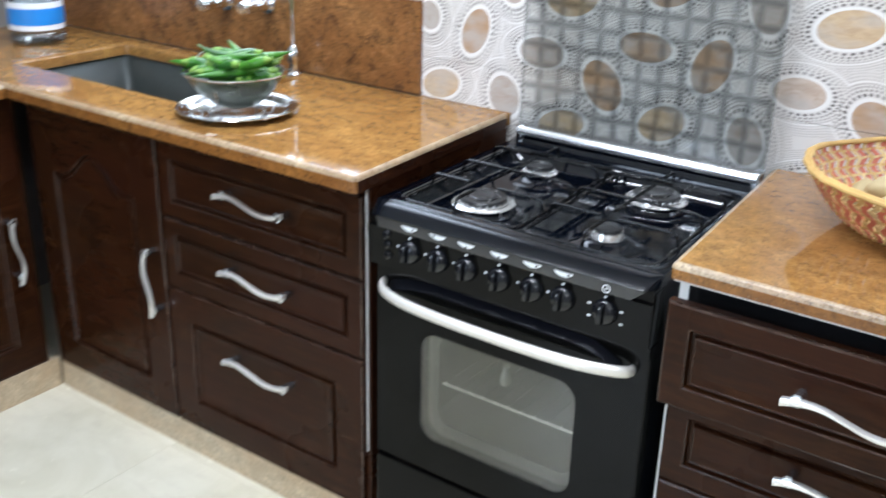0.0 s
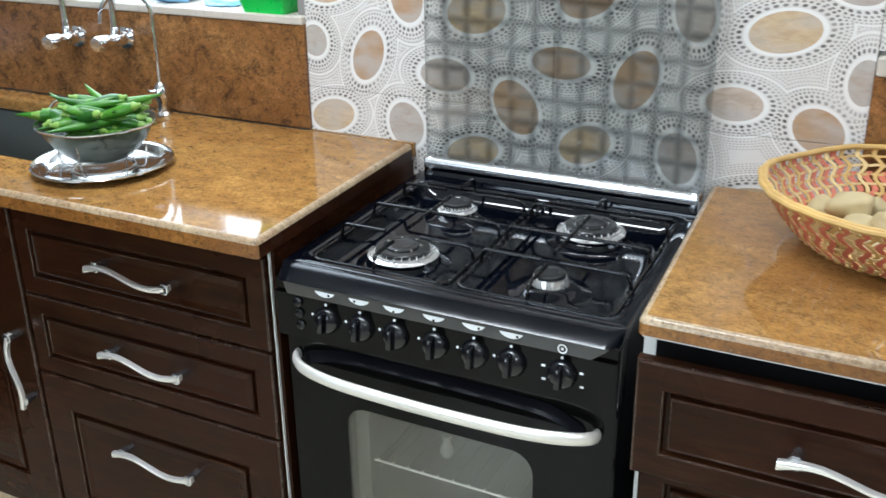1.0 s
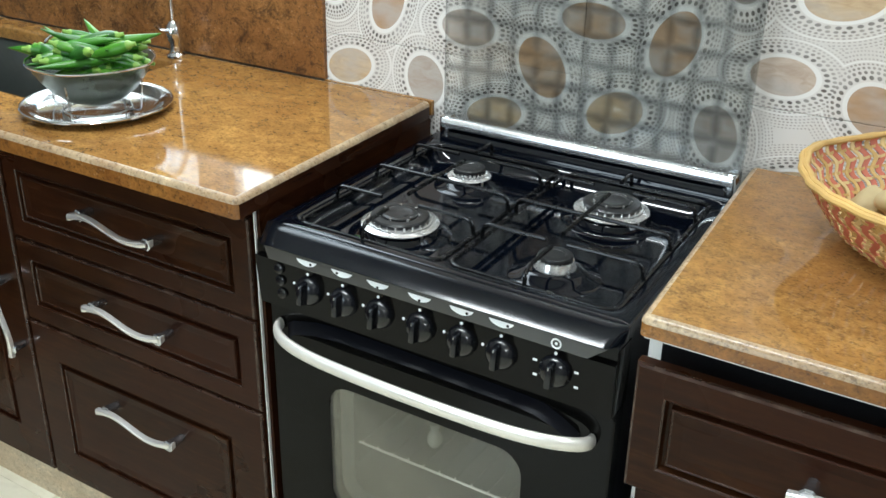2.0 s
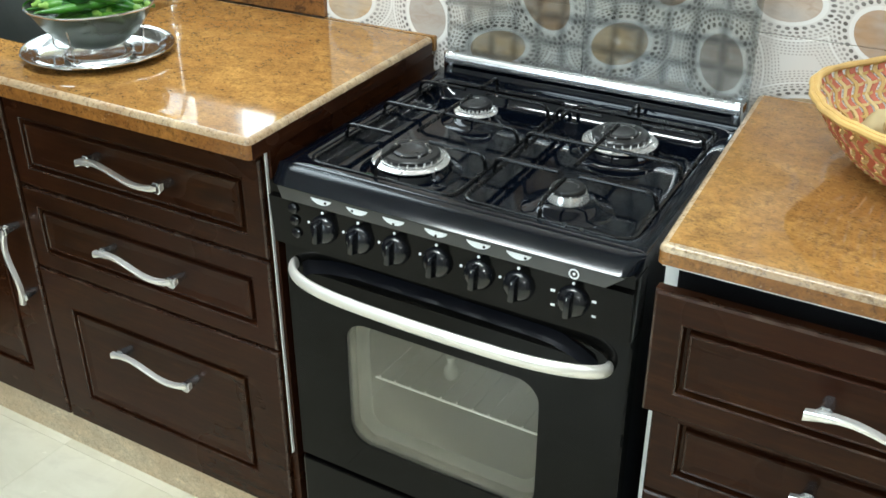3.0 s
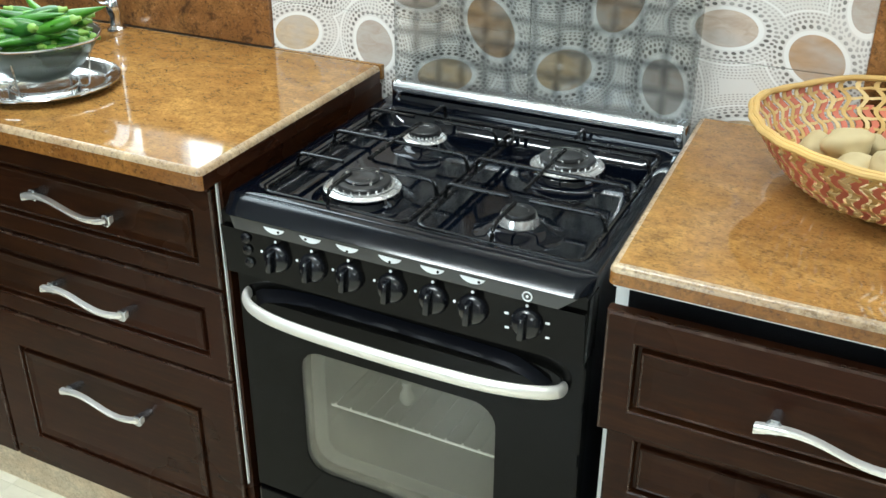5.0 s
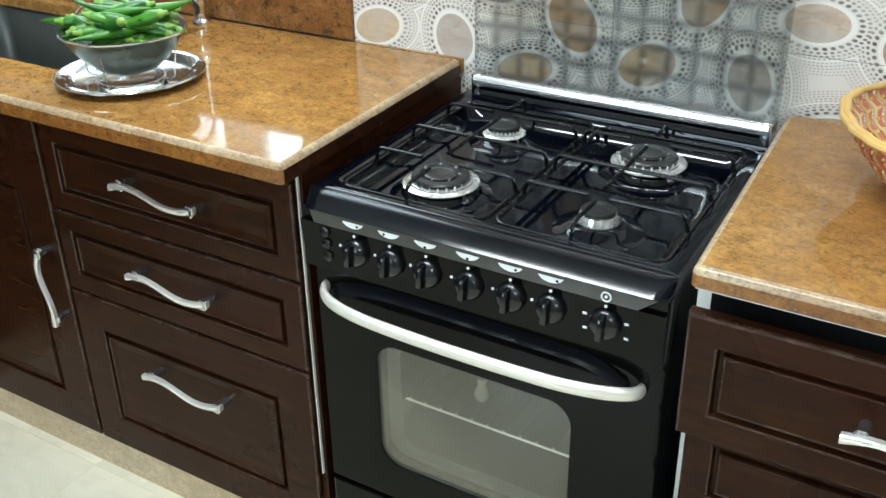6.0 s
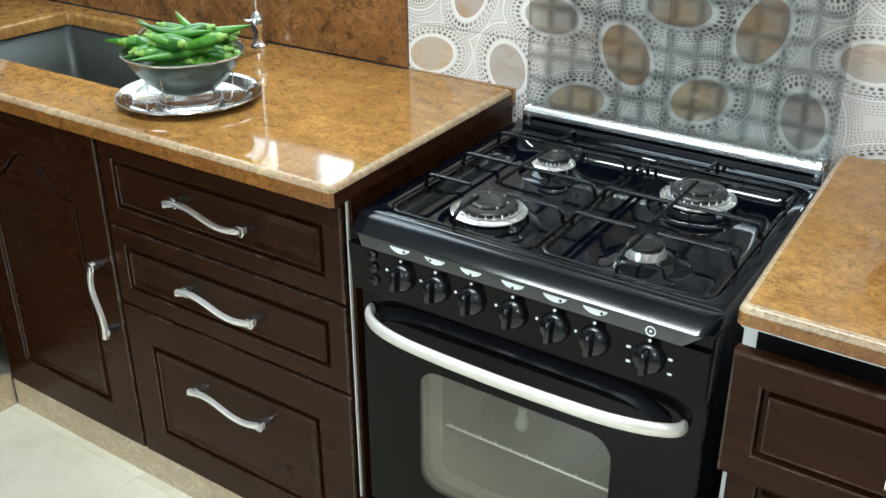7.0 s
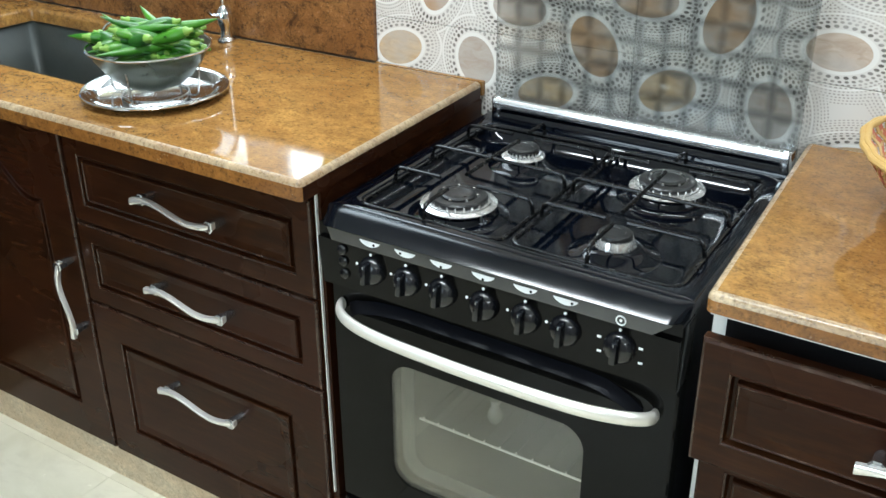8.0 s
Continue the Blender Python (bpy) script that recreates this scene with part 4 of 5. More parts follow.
def oven_door():
    """Door slab with a rounded window opening through it."""
    x0, x1, z0, z1 = HX0 + 0.003, HX1 - 0.003, 0.292, 0.733
    hole = round_rect(0.120, 0.368, 0.469, 0.613, 0.040, 8)
    n = len(hole)
    bm = bmesh.new()
    cx, cz = 0.2945, 0.4905

    def edge(px, pz):
        dx, dz = px - cx, pz - cz
        k = min(((x1 if dx > 0 else x0) - cx) / dx if abs(dx) > 1e-6 else 9, ((z1 if dz > 0 else z0) - cz) / dz if abs(dz) > 1e-6 else 9)
        return cx + dx * k, cz + dz * k

    outer = [edge(*p) for p in hole]
    for corner in ((x1, z1), (x0, z1), (x0, z0), (x1, z0)):
        i = min(range(n), key=lambda q: (outer[q][0] - corner[0]) ** 2 + (outer[q][1] - corner[1]) ** 2)
        outer[i] = corner
    back = [[bm.verts.new((p[0], y, p[1])) for p in pts] for pts, y in ((outer, DY + 0.03), (outer, DY + 0.003), ([(cx + (p[0] - cx) * 0.992, cz + (p[1] - cz) * 0.992) for p in outer], DY), (hole, DY), (hole, DY + 0.03))]
    for p, q in zip(back, back[1:] + back[:1]):
        for i in range(n):
            bm.faces.new((p[i], p[(i + 1) % n], q[(i + 1) % n], q[i]))
    d = cpart("oven_door", bm, BLACK_GLASS, "black glass oven door, closed", smooth=False)
    pane = cpart("window", prism(round_rect(0.117, 0.365, 0.472, 0.616, 0.040, 8), 1, DY + 0.0015, DY + 0.0055), OVEN_GLASS, "reflective grey oven window", parent=d, smooth=False)
    pane.visible_shadow = False
    # near-straight bar, swept back to the door at both ends
    keys = [(0.030, -0.563, 0.696), (0.0305, -0.571, 0.696), (0.040, -0.586, 0.695), (0.062, -0.600, 0.693), (0.100, -0.607, 0.688), (0.160, -0.610, 0.684),
            (0.300, -0.613, 0.683), (0.450, -0.611, 0.684), (0.510, -0.606, 0.687), (0.545, -0.597, 0.688), (0.566, -0.583, 0.686), (0.572, -0.571, 0.684), (0.572, -0.563, 0.683)]
    bar = [Vector(k) for k in keys]
    for _ in range(3):
        bar = [bar[0]] + [p for a, b in zip(bar, bar[1:]) for p in (a * 0.75 + b * 0.25, a * 0.25 + b * 0.75)] + [bar[-1]]
    cpart("handle", tube(bar, 0.0112, 14, False, 0.62), SATIN, "curved satin metal door handle", parent=d)
    # raised pad behind the handle: a sloping ledge above an upright face
    rim = [(0.042, 0.672), (0.042, 0.699), (0.054, 0.707), (0.100, 0.718), (0.150, 0.7225), (0.300, 0.7205), (0.470, 0.7175), (0.498, 0.7150), (0.530, 0.701), (0.554, 0.686), (0.554, 0.672)]
    face = [(0.062, 0.672), (0.062, 0.689), (0.074, 0.696), (0.110, 0.7050), (0.158, 0.7100), (0.300, 0.7090), (0.462, 0.7060), (0.490, 0.703), (0.520, 0.694), (0.542, 0.684), (0.542, 0.672)]
    ledge, pad = bmesh.new(), bmesh.new()
    low = [ledge.verts.new((px, DY - 0.0006, pz)) for px, pz in rim]
    high = [ledge.verts.new((px, DY - 0.018, pz)) for px, pz in face]
    for k in range(len(rim)):
        m = (k + 1) % len(rim)
        ledge.faces.new((low[k], low[m], high[m], high[k]))
    cpart("ledge", ledge, LEDGE_BLACK, "black ledge above the handle", parent=d)
    pad.faces.new([pad.verts.new((px, DY - 0.0182, pz)) for px, pz in face])
    ext = bmesh.ops.extrude_face_region(pad, geom=pad.faces[:])
    for v in [g for g in ext["geom"] if isinstance(g, bmesh.types.BMVert)]:
        v.co.y += 0.0172
    cpart("handle_pad", pad, BLACK_GLASS, parent=d, smooth=False)
    inner = bmesh.new()
    loops = [[inner.verts.new((px, DY + 0.031, pz)) for px, pz in pts] for pts in (round_rect(0.113, 0.361, 0.476, 0.620, 0.038, 8), round_rect(0.146, 0.394, 0.460, 0.604, 0.03, 8))]
    m = len(loops[0])
    for i in range(m):
        inner.faces.new((loops[0][i], loops[0][(i + 1) % m], loops[1][(i + 1) % m], loops[1][i]))
    ext = bmesh.ops.extrude_face_region(inner, geom=inner.faces[:])
    for v in [g for g in ext["geom"] if isinstance(g, bmesh.types.BMVert)]:
        v.co.y += 0.003
    cpart("inner_frame", inner, INNER_FRAME, "grey inner window frame", parent=d, smooth=False)


INNER_FRAME = plain("inner_frame_grey", (0.10, 0.10, 0.092), 0.35, wear=0.15)
oven_door()
BULB_GLASS = plain("frosted_bulb", (0.34, 0.34, 0.31), 0.2, wear=0.25, grain=90.0, bump=0.1)
OVEN_LINING = plain("grey_oven_lining", (0.15, 0.148, 0.135), 0.4, wear=0.2)
cav = bmesh.new()
add_box(cav, (0.06, DY + 0.034, 0.33), (0.54, -0.10, 0.66))
front = min(cav.faces, key=lambda f: f.calc_center_median().y)
cav.faces.remove(front)
cpart("oven_cavity", cav, OVEN_LINING, "grey enamel oven lining", smooth=False)
rack = cpart("oven_rack", tube([(0.150, -0.520, 0.486), (0.466, -0.520, 0.486)], 0.0021, 6), SATIN, "bright wire oven rack")
for i in range(11):
    x = 0.158 + i * 0.0298
    cpart("rod", tube([(x, -0.5212, 0.4866), (x, -0.5205, 0.4892), (x, -0.5175, 0.4894)], 0.0017, 6), SATIN, parent=rack)
    cpart("rod", tube([(x, -0.5170, 0.4890), (x, -0.14, 0.476)], 0.0014, 5), OVEN_LINING, parent=rack)
cpart("oven_bulb", lathe([(0, 0), (0.008, 0.001), (0.0125, 0.009), (0.0125, 0.018), (0.009, 0.026), (0.0065, 0.030), (0.0065, 0.036), (0.0085, 0.038), (0.0085, 0.044), (0, 0.046)], 18, (0.289, -0.505, 0.524)), BULB_GLASS, "frosted oven bulb")
cpart("storage_drawer", box((HX0 + 0.003, DY, 0.075), (HX1 - 0.003, DY + 0.03, 0.284), 0.004), BLACK_PANEL, "black storage drawer front below the oven", smooth=False)


def burner(x, y, ring, cap, cone):
    z0 = HZ - 0.032
    big = ring > 0.045
    b = cpart("burner", lathe([(cone * 1.14, 0), (cone * 1.10, 0.002), (cone * 0.90, 0.004), (cone * (0.84 if big else 0.72), 0.012), (cone * (0.74 if big else 0.56), 0.017), (0, 0.017)], 40, (x, y, z0)), BLUE_SHEEN_ENAMEL, "black enamel burner cup")
    skirt = [(ring * 0.6, 0.016), (ring * 0.90, 0.0165), (ring, 0.0185), (ring, 0.0198), (ring * 0.97, 0.0208), (ring * 0.84, 0.0226), (ring * 0.83, 0.0250), (ring * 0.77, 0.0258), (0, 0.026)] if ring > 0.035 else \
        [(ring * 0.6, 0.011), (ring * 1.02, 0.0125), (ring * 1.06, 0.0145), (ring * 1.05, 0.0160), (ring * 0.96, 0.0240), (ring * 0.90, 0.0290), (0, 0.0292)]
    cpart("flame_ring", lathe(skirt, 44, (x, y, z0)), BURNER_METAL, "stained silver burner ring", parent=b)
    k = ring * 0.755
    if big:
        cpart("flame_port", lathe([(k * 0.9, 0.0245), (k, 0.0255), (k, 0.031), (k * 0.95, 0.0335), (k * 0.74, 0.0345), (k * 0.70, 0.032), (k * 0.62, 0.0315), (0, 0.0315)], 40, (x, y, z0)), BURNER_CAP, "dark flame crown", parent=b)
        cpart("cap", lathe([(k * 0.60, 0.031), (k * 0.60, 0.0345), (k * 0.54, 0.0365), (k * 0.44, 0.0365), (k * 0.40, 0.0355), (0, 0.0352)], 32, (x, y, z0)), BURNER_CAP, "dark enamel burner cap", parent=b)
        for i in range(7):
            a = 2 * math.pi * i / 7 + 0.3
            px, py = x + math.cos(a) * k * 0.66, y + math.sin(a) * k * 0.66
            cpart("flame_post", box((px - 0.0017, py - 0.0017, z0 + 0.031), (px + 0.0017, py + 0.0017, z0 + 0.0368)), BURNER_METAL, parent=b, smooth=False)
    else:
        cpart("cap", lathe([(cap * 0.9, 0.0295), (cap, 0.0305), (cap, 0.0345), (cap * 0.94, 0.0365), (cap * 0.60, 0.037), (cap * 0.55, 0.0355), (0, 0.0355)], 32, (x, y, z0)), BURNER_CAP, "dark enamel burner cap", parent=b)
        cpart("flame_port", lathe([(cap * 0.93, 0.025), (cap * 0.93, 0.0297), (0, 0.0297)], 28, (x, y, z0)), BURNER_METAL, parent=b)
    teeth = bmesh.new()
    r = k if big else cap * 0.95
    for i in range(22):
        a = 2 * math.pi * i / 22
        px, py = x + math.cos(a) * r, y + math.sin(a) * r
        add_box(teeth, (px - 0.0012, py - 0.0012, z0 + 0.0245), (px + 0.0012, py + 0.0012, z0 + 0.0300))
    cpart("port_teeth", teeth, BLACK_IRON if not big else BURNER_METAL, parent=b, smooth=False)
    cpart("igniter", lathe([(0, 0), (0.002, 0), (0.002, 0.007), (0.0012, 0.010), (0, 0.010)], 8, (x + ring * 0.92, y - ring * 0.45, z0 + 0.010)), STEEL, parent=b)


BURN = ((0.165, -0.415, 0.0635, 0.035, 0.074), (0.158, -0.174, 0.040, 0.029, 0.056), (0.432, -0.176, 0.0635, 0.035, 0.074), (0.438, -0.416, 0.031, 0.026, 0.062))
for b in BURN:
    burner(*b)


def pan_support(x0, x1, burners):
    w, z = 0.0038, HZ - 0.0035
    up = HZ + 0.023
    loop = [(x, y, z) for x, y in round_rect(x0, WY0, x1, WY1, 0.022, 6)]
    g = cpart("pan_support", tube(loop, w, 8, True), BLACK_IRON, "black wire pan support")
    fingers = []
    ym = sum(b[1] for b in burners) / 2 - 0.004
    for bx, by, ring, cap, cone in burners:
        gap = ring * 0.55
        fingers.append([(x0, by, z), (x0 + 0.004, by, up), (bx - gap, by, up)])
        fingers.append([(x1, by, z), (x1 - 0.004, by, up), (bx + gap, by, up)])
        edge = WY0 if by < ym else WY1
        fingers.append([(bx, edge, z), (bx, edge + (0.004 if by < ym else -0.004), up), (bx, by + (-gap if by < ym else gap), up)])
    bx = sum(b[0] for b in burners) / 2
    near, far = min(b[1] for b in burners), max(b[1] for b in burners)
    fingers.append([(x0, ym, z), (x0 + 0.004, ym, up), (x1 - 0.004, ym, up), (x1, ym, z)])
    fingers.append([(bx, near + 0.030, up + 0.001), (bx, far - 0.026, up + 0.001)])
    for f in fingers:
        cpart("finger", tube(round_path(f, 0.016) if len(f) > 2 else f, w * 0.92, 8), BLACK_IRON, parent=g)


pan_support(*WELLS[0], (BURN[0], BURN[1]))
pan_support(*WELLS[1], (BURN[2], BURN[3]))

# hinge rail and raised glass lid
cpart("hinge_rail", profile_x([(-0.070, HZ), (-0.066, HZ + 0.016), (-0.058, HZ + 0.022), (-0.030, HZ + 0.022), (-0.028, HZ)], 0.034, 0.600), BLUE_SHEEN_ENAMEL, "black hinge rail")
lid = cpart("glass_lid", box((0.031, -0.052, 0.892), (0.607, -0.046, 1.40), 0.002, 2), LID_GLASS, "smoked glass lid with a soft dark check, raised", smooth=False)
bar = tube([(0.038, -0.062, 0.899), (0.598, -0.062, 0.899)], 0.0115, 16)
cpart("lid_bar", bar, BAR_CHROME, "chrome bar along the lid", parent=lid)
for x in (0.032, 0.585):
    cpart("hinge_bracket", box((x, -0.068, HZ), (x + 0.020, -0.040, 0.912), 0.003), CHROME, "chrome hinge bracket", parent=lid)


# ---- on the left worktop ----
MESH_STEEL = plain("fine_mesh_steel", (0.115, 0.13, 0.105), 0.36, 0.7, wear=0.35, grain=220.0, bump=0.25)


def woven(mat, share):
    """Lets some light through the fine mesh."""
    t = mat.node_tree
    out, clear_part, both = t.nodes["Material Output"], t.nodes.new("ShaderNodeBsdfTransparent"), t.nodes.new("ShaderNodeMixShader")
    both.inputs[0].default_value = share
    t.links.new(t.nodes["Principled BSDF"].outputs[0], both.inputs[1])
    t.links.new(clear_part.outputs[0], both.inputs[2])
    t.links.new(both.outputs[0], out.inputs[0])


woven(MESH_STEEL, 0.32)
TRAY_STEEL = plain("tray_steel", (0.56, 0.56, 0.54), 0.10, 1.0, wear=0.12, bump=0.02)

TX, TY = -0.520, -0.420
plate = thing("steel_tray", (TX, TY, TOP), "round polished stainless steel tray with a raised rim", "tray")
part("dish", lathe([(0, 0), (0.105, 0), (0.116, 0.004), (0.124, 0.014), (0.136, 0.0165), (0.1385, 0.0145), (0.1385, 0.0165), (0.1365, 0.0185), (0.123, 0.0165), (0.113, 0.0065), (0.103, 0.0025), (0, 0.0025)], 64), TRAY_STEEL, plate)

BZ = TOP + 0.024
bowl = thing("steel_bowl", (TX, TY, BZ), "grey steel strainer bowl on a wire stand", "bowl")


def flute(a, h):
    return 1.0 + (0.018 * math.sin(5 * a + 0.6) + 0.008 * math.sin(9 * a)) * max(0.0, h / 0.07)


part("shell", lathe([(0, -0.009), (0.030, -0.0075), (0.055, 0.002), (0.078, 0.020), (0.096, 0.043), (0.109, 0.065), (0.115, 0.0725), (0.113, 0.073), (0.107, 0.0655), (0.094, 0.044), (0.076, 0.0215), (0.053, 0.0038), (0.029, -0.0055), (0, -0.007)], 60, wob=flute), MESH_STEEL, bowl)
part("rim", tube([(0.1145 * flute(a, 0.072) * math.cos(a), 0.1145 * flute(a, 0.072) * math.sin(a), 0.0725) for a in [2 * math.pi * i / 60 for i in range(60)]], 0.0022, 6, True), CHROME, bowl, "rolled steel rim")
for k in range(4):
    a = radians(20 + 90 * k)
    c, s = math.cos(a), math.sin(a)
    part("wire_leg", tube(round_path([(0.098 * c, 0.098 * s, 0.050), (0.088 * c, 0.088 * s, -0.0185), (0.060 * c, 0.060 * s, -0.0185)], 0.01), 0.0016, 6), STEEL, bowl)
part("wire_ring", tube([(0.062 * math.cos(a), 0.062 * math.sin(a), -0.0185) for a in [2 * math.pi * i / 32 for i in range(32)]], 0.0018, 6, True), STEEL, bowl)
ear = [(-0.108 + 0.012 * math.cos(a) - 0.004, 0.02 + 0.026 * math.cos(a * 1.0), 0.074 + 0.026 * math.sin(a)) for a in [math.pi * i / 12 for i in range(13)]]
part("ear", tube(ear, 0.0022, 6), CHROME, bowl, "steel loop handle")


def okra_mesh(length, bend, seed):
    rng = random.Random(seed)
    bm = bmesh.new()
    n, seg = 12, 10
    r0 = rng.uniform(0.0100, 0.0124)
    rings = []
    for i in range(n + 1):
        t = i / n
        r = r0 * (0.55 + 0.45 * min(1, t / 0.12)) * (1 - max(0, (t - 0.25) / 0.75) ** 1.7 * 0.93)
        x = (t - 0.5) * length
        z = bend * (4 * (t - 0.5) ** 2)
        ring = []
        for k in range(seg):
            a = 2 * math.pi * k / seg
            rr = r * (1.0 if k % 2 == 0 else 0.88)
            ring.append(bm.verts.new((x, rr * math.cos(a), z + rr * math.sin(a))))
        rings.append(ring)
    for p, q in zip(rings, rings[1:]):
        for k in range(seg):
            bm.faces.new((p[k], p[(k + 1) % seg], q[(k + 1) % seg], q[k]))
    bm.faces.new(rings[-1])
    bm.faces.new(rings[0][::-1])
    cap = bmesh.new()
    add_tube(cap, [(-0.5 * length - 0.011, 0, bend), (-0.5 * length - 0.004, 0, bend), (-0.5 * length + 0.001, 0, bend), (-0.5 * length + 0.006, 0, bend * 0.95)],
             [r0 * 0.34, r0 * 0.40, r0 * 0.74, r0 * 0.70], 8)
    return bm, cap


OKRA_KINDS = []
for s in range(6):
    bm, cap = okra_mesh(0.100 + 0.008 * s, 0.006 * (s % 3) - 0.004, s)
    a, b = mesh_object("okra_data", bm, OKRA, True, 60), mesh_object("okra_data", cap, OKRA_TIP, True, 60)
    OKRA_KINDS.append((a.data, b.data))
    bpy.data.objects.remove(a), bpy.data.objects.remove(b)
rng = random.Random(11)
for i in range(64):
    layer = 0 if i < 16 else 1 if i < 36 else 2 if i < 56 else 3
    z = BZ + (0.056, 0.077, 0.092, 0.104)[layer] + rng.uniform(-0.004, 0.004)
    spread = (0.038, 0.074, 0.058, 0.030)[layer]
    a, d = rng.uniform(0, 2 * math.pi), spread * math.sqrt(rng.random())
    me, ce = OKRA_KINDS[rng.randrange(6)]
    o = new("okra_pod", me)
    yaw = rng.gauss(30, 22) + (180 if rng.random() < 0.62 else 0)
    o.matrix_world = pose(TX + d * math.cos(a) * 0.8, TY + d * math.sin(a) * 0.8, z, rng.uniform(0, 360), rng.gauss(0, 10), yaw)
    tagged(o, "fresh green okra pod heaped in the bowl", "okra", "okra pods in the bowl")
    c = new("stem_end", ce)
    c.parent = o
for k, (dx, dy, dz, ry, yaw) in enumerate(((-0.105, -0.045, 0.082, -6, 200), (-0.05, 0.055, 0.104, -16, 160), (0.05, 0.055, 0.104, -10, 35))):
    o = new("okra_pod", OKRA_KINDS[k][0])
    o.matrix_world = pose(TX + dx, TY + dy, BZ + dz, 30 * k, ry, yaw)
    tagged(o, "fresh green okra pod sticking out of the bowl", "okra", "okra pods in the bowl")
    c = new("stem_end", OKRA_KINDS[k][1])
    c.parent = o


# ---- taps ----
def wall_tap(x, z, name, spout):
    t = thing(name, (x, -0.012, z), "chrome wall-mounted sink tap with a curved spout", "tap", "wall taps")

    def horiz(profile, seg=20):
        bm = lathe(profile, seg)
        bmesh.ops.transform(bm, matrix=pose(0, 0, 0, 90), verts=bm.verts[:])
        return bm

    part("flange", horiz([(0, 0), (0.028, 0), (0.026, 0.008), (0.016, 0.012), (0, 0.012)]), CHROME, t)
    part("body", horiz([(0.0, 0.010), (0.0165, 0.010), (0.0165, 0.045), (0.0145, 0.048), (0.0145, 0.062), (0.0185, 0.066), (0.0185, 0.098), (0.016, 0.103), (0, 0.104)]), CHROME, t)
    part("collar", lathe([(0.0, 0.012), (0.012, 0.012), (0.012, 0.026), (0.009, 0.030), (0, 0.030)], 18, (0, -0.035, 0)), CHROME, t)
    part("lever", tube([(0.016, -0.05, 0.002), (0.034, -0.052, 0.008)], 0.0035, 8), CHROME, t)
    part("spout", tube(spout, 0.0085, 10), CHROME, t)
    return t


def arc(p0, top, p1, n=14):
    """Up from p0, over in a half round at height top, down to p1."""
    a, b = Vector(p0), Vector(p1)
    out = [a]
    for i in range(n + 1):
        th = math.pi * i / n
        m = (a + b) / 2
        h = (b - a) / 2
        r = Vector((h.x, h.y, 0)).length
        out.append(Vector((m.x - h.x * math.cos(th), m.y - h.y * math.cos(th), top - r + r * math.sin(th) + 0.0)))
    return out + [b]


wall_tap(-0.972, 1.077, "wall_tap", arc((0, -0.035, 0.02), 0.200, (-0.015, -0.150, 0.135)))
wall_tap(-0.814, 1.085, "wall_tap", arc((0, -0.035, 0.02), 0.200, (-0.015, -0.150, 0.135)))
ft = thing("filter_tap", (-0.690, -0.052, TOP), "chrome deck tap with a slim curved pipe", "tap")
part("base", lathe([(0, 0), (0.021, 0), (0.021, 0.004), (0.014, 0.010), (0.012, 0.030), (0.017, 0.040), (0.0185, 0.055), (0.015, 0.070), (0.008, 0.080), (0, 0.082)], 24), CHROME, ft)
part("lever", tube([(0, -0.012, 0.058), (-0.012, -0.030, 0.064), (-0.016, -0.036, 0.074)], [0.005, 0.004, 0.0055], 8), CHROME, ft)
part("pipe", tube(arc((0, 0, 0.078), 0.290, (-0.075, -0.085, 0.225)), 0.0052, 10), CHROME, ft)


# ---- on the window sill and the corner ----
gb = thing("green_box", (-0.412, 0.03, SILL), "small bright green plastic tray on the window sill", "tray")
bm = bmesh.new()
rings = [[bm.verts.new((x, y, z)) for x, y in round_rect(-w, -d, w, d, 0.012, 4)] for w, d, z in ((0.056, 0.036, 0), (0.066, 0.042, 0.034), (0.070, 0.046, 0.036), (0.070, 0.046, 0.040), (0.064, 0.040, 0.040), (0.054, 0.034, 0.004))]
bm.faces.new(rings[0][::-1]), bm.faces.new(rings[-1])
for p, q in zip(rings, rings[1:]):
    for i in range(len(p)):
        bm.faces.new((p[i], p[(i + 1) % len(p)], q[(i + 1) % len(p)], q[i]))
part("tray_shell", bm, GREEN_PLASTIC, gb)


def lump(rx, ry, rz, seed, amp=0.12, seg=3):
    bm = bmesh.new()
    bmesh.ops.create_icosphere(bm, subdivisions=seg, radius=1.0)
    for v in bm.verts:
        k = 1 + amp * noise.noise(v.co * 1.3 + Vector((seed * 7.1, 0, 0))) + amp * 0.25 * noise.noise(v.co * 4 + Vector((0, seed, 0)))
        v.co = Vector((v.co.x * rx * k, v.co.y * ry * k, v.co.z * rz * k))
    return bm


av = tagged(mesh_object("scrubber", lump(0.034, 0.024, 0.026, 3, 0.2), AVOCADO, True, 180), "dark green rounded scrubbing pad in the tray", "scrubber")
av.location = (-0.400, 0.03, SILL + 0.029)
bg = tagged(mesh_object("plastic_bag", lump(0.060, 0.035, 0.024, 5, 0.5, 4), PALE_BLUE, True, 180), "crumpled pale blue plastic bag on the sill", "bag")
bg.location = (-0.715, 0.06, SILL + 0.018)
bk = tagged(mesh_object("plastic_bag", lump(0.045, 0.025, 0.008, 8, 0.5, 3), PALE_BLUE, True, 180), "flat pale blue plastic wrapper on the sill", "bag")
bk.location = (-0.565, 0.05, SILL + 0.006)
mug = thing("blue_tub", (-0.895, 0.045, SILL), "round blue plastic tub on the window sill", "tub")
part("tub_shell", lathe([(0, 0), (0.026, 0), (0.034, 0.012), (0.036, 0.026), (0.028, 0.042), (0, 0.048)], 24), BLUE_PLASTIC, mug)
soap = thing("cream_tub", (-1.10, 0.045, SILL), "cream plastic tub on the window sill", "tub")
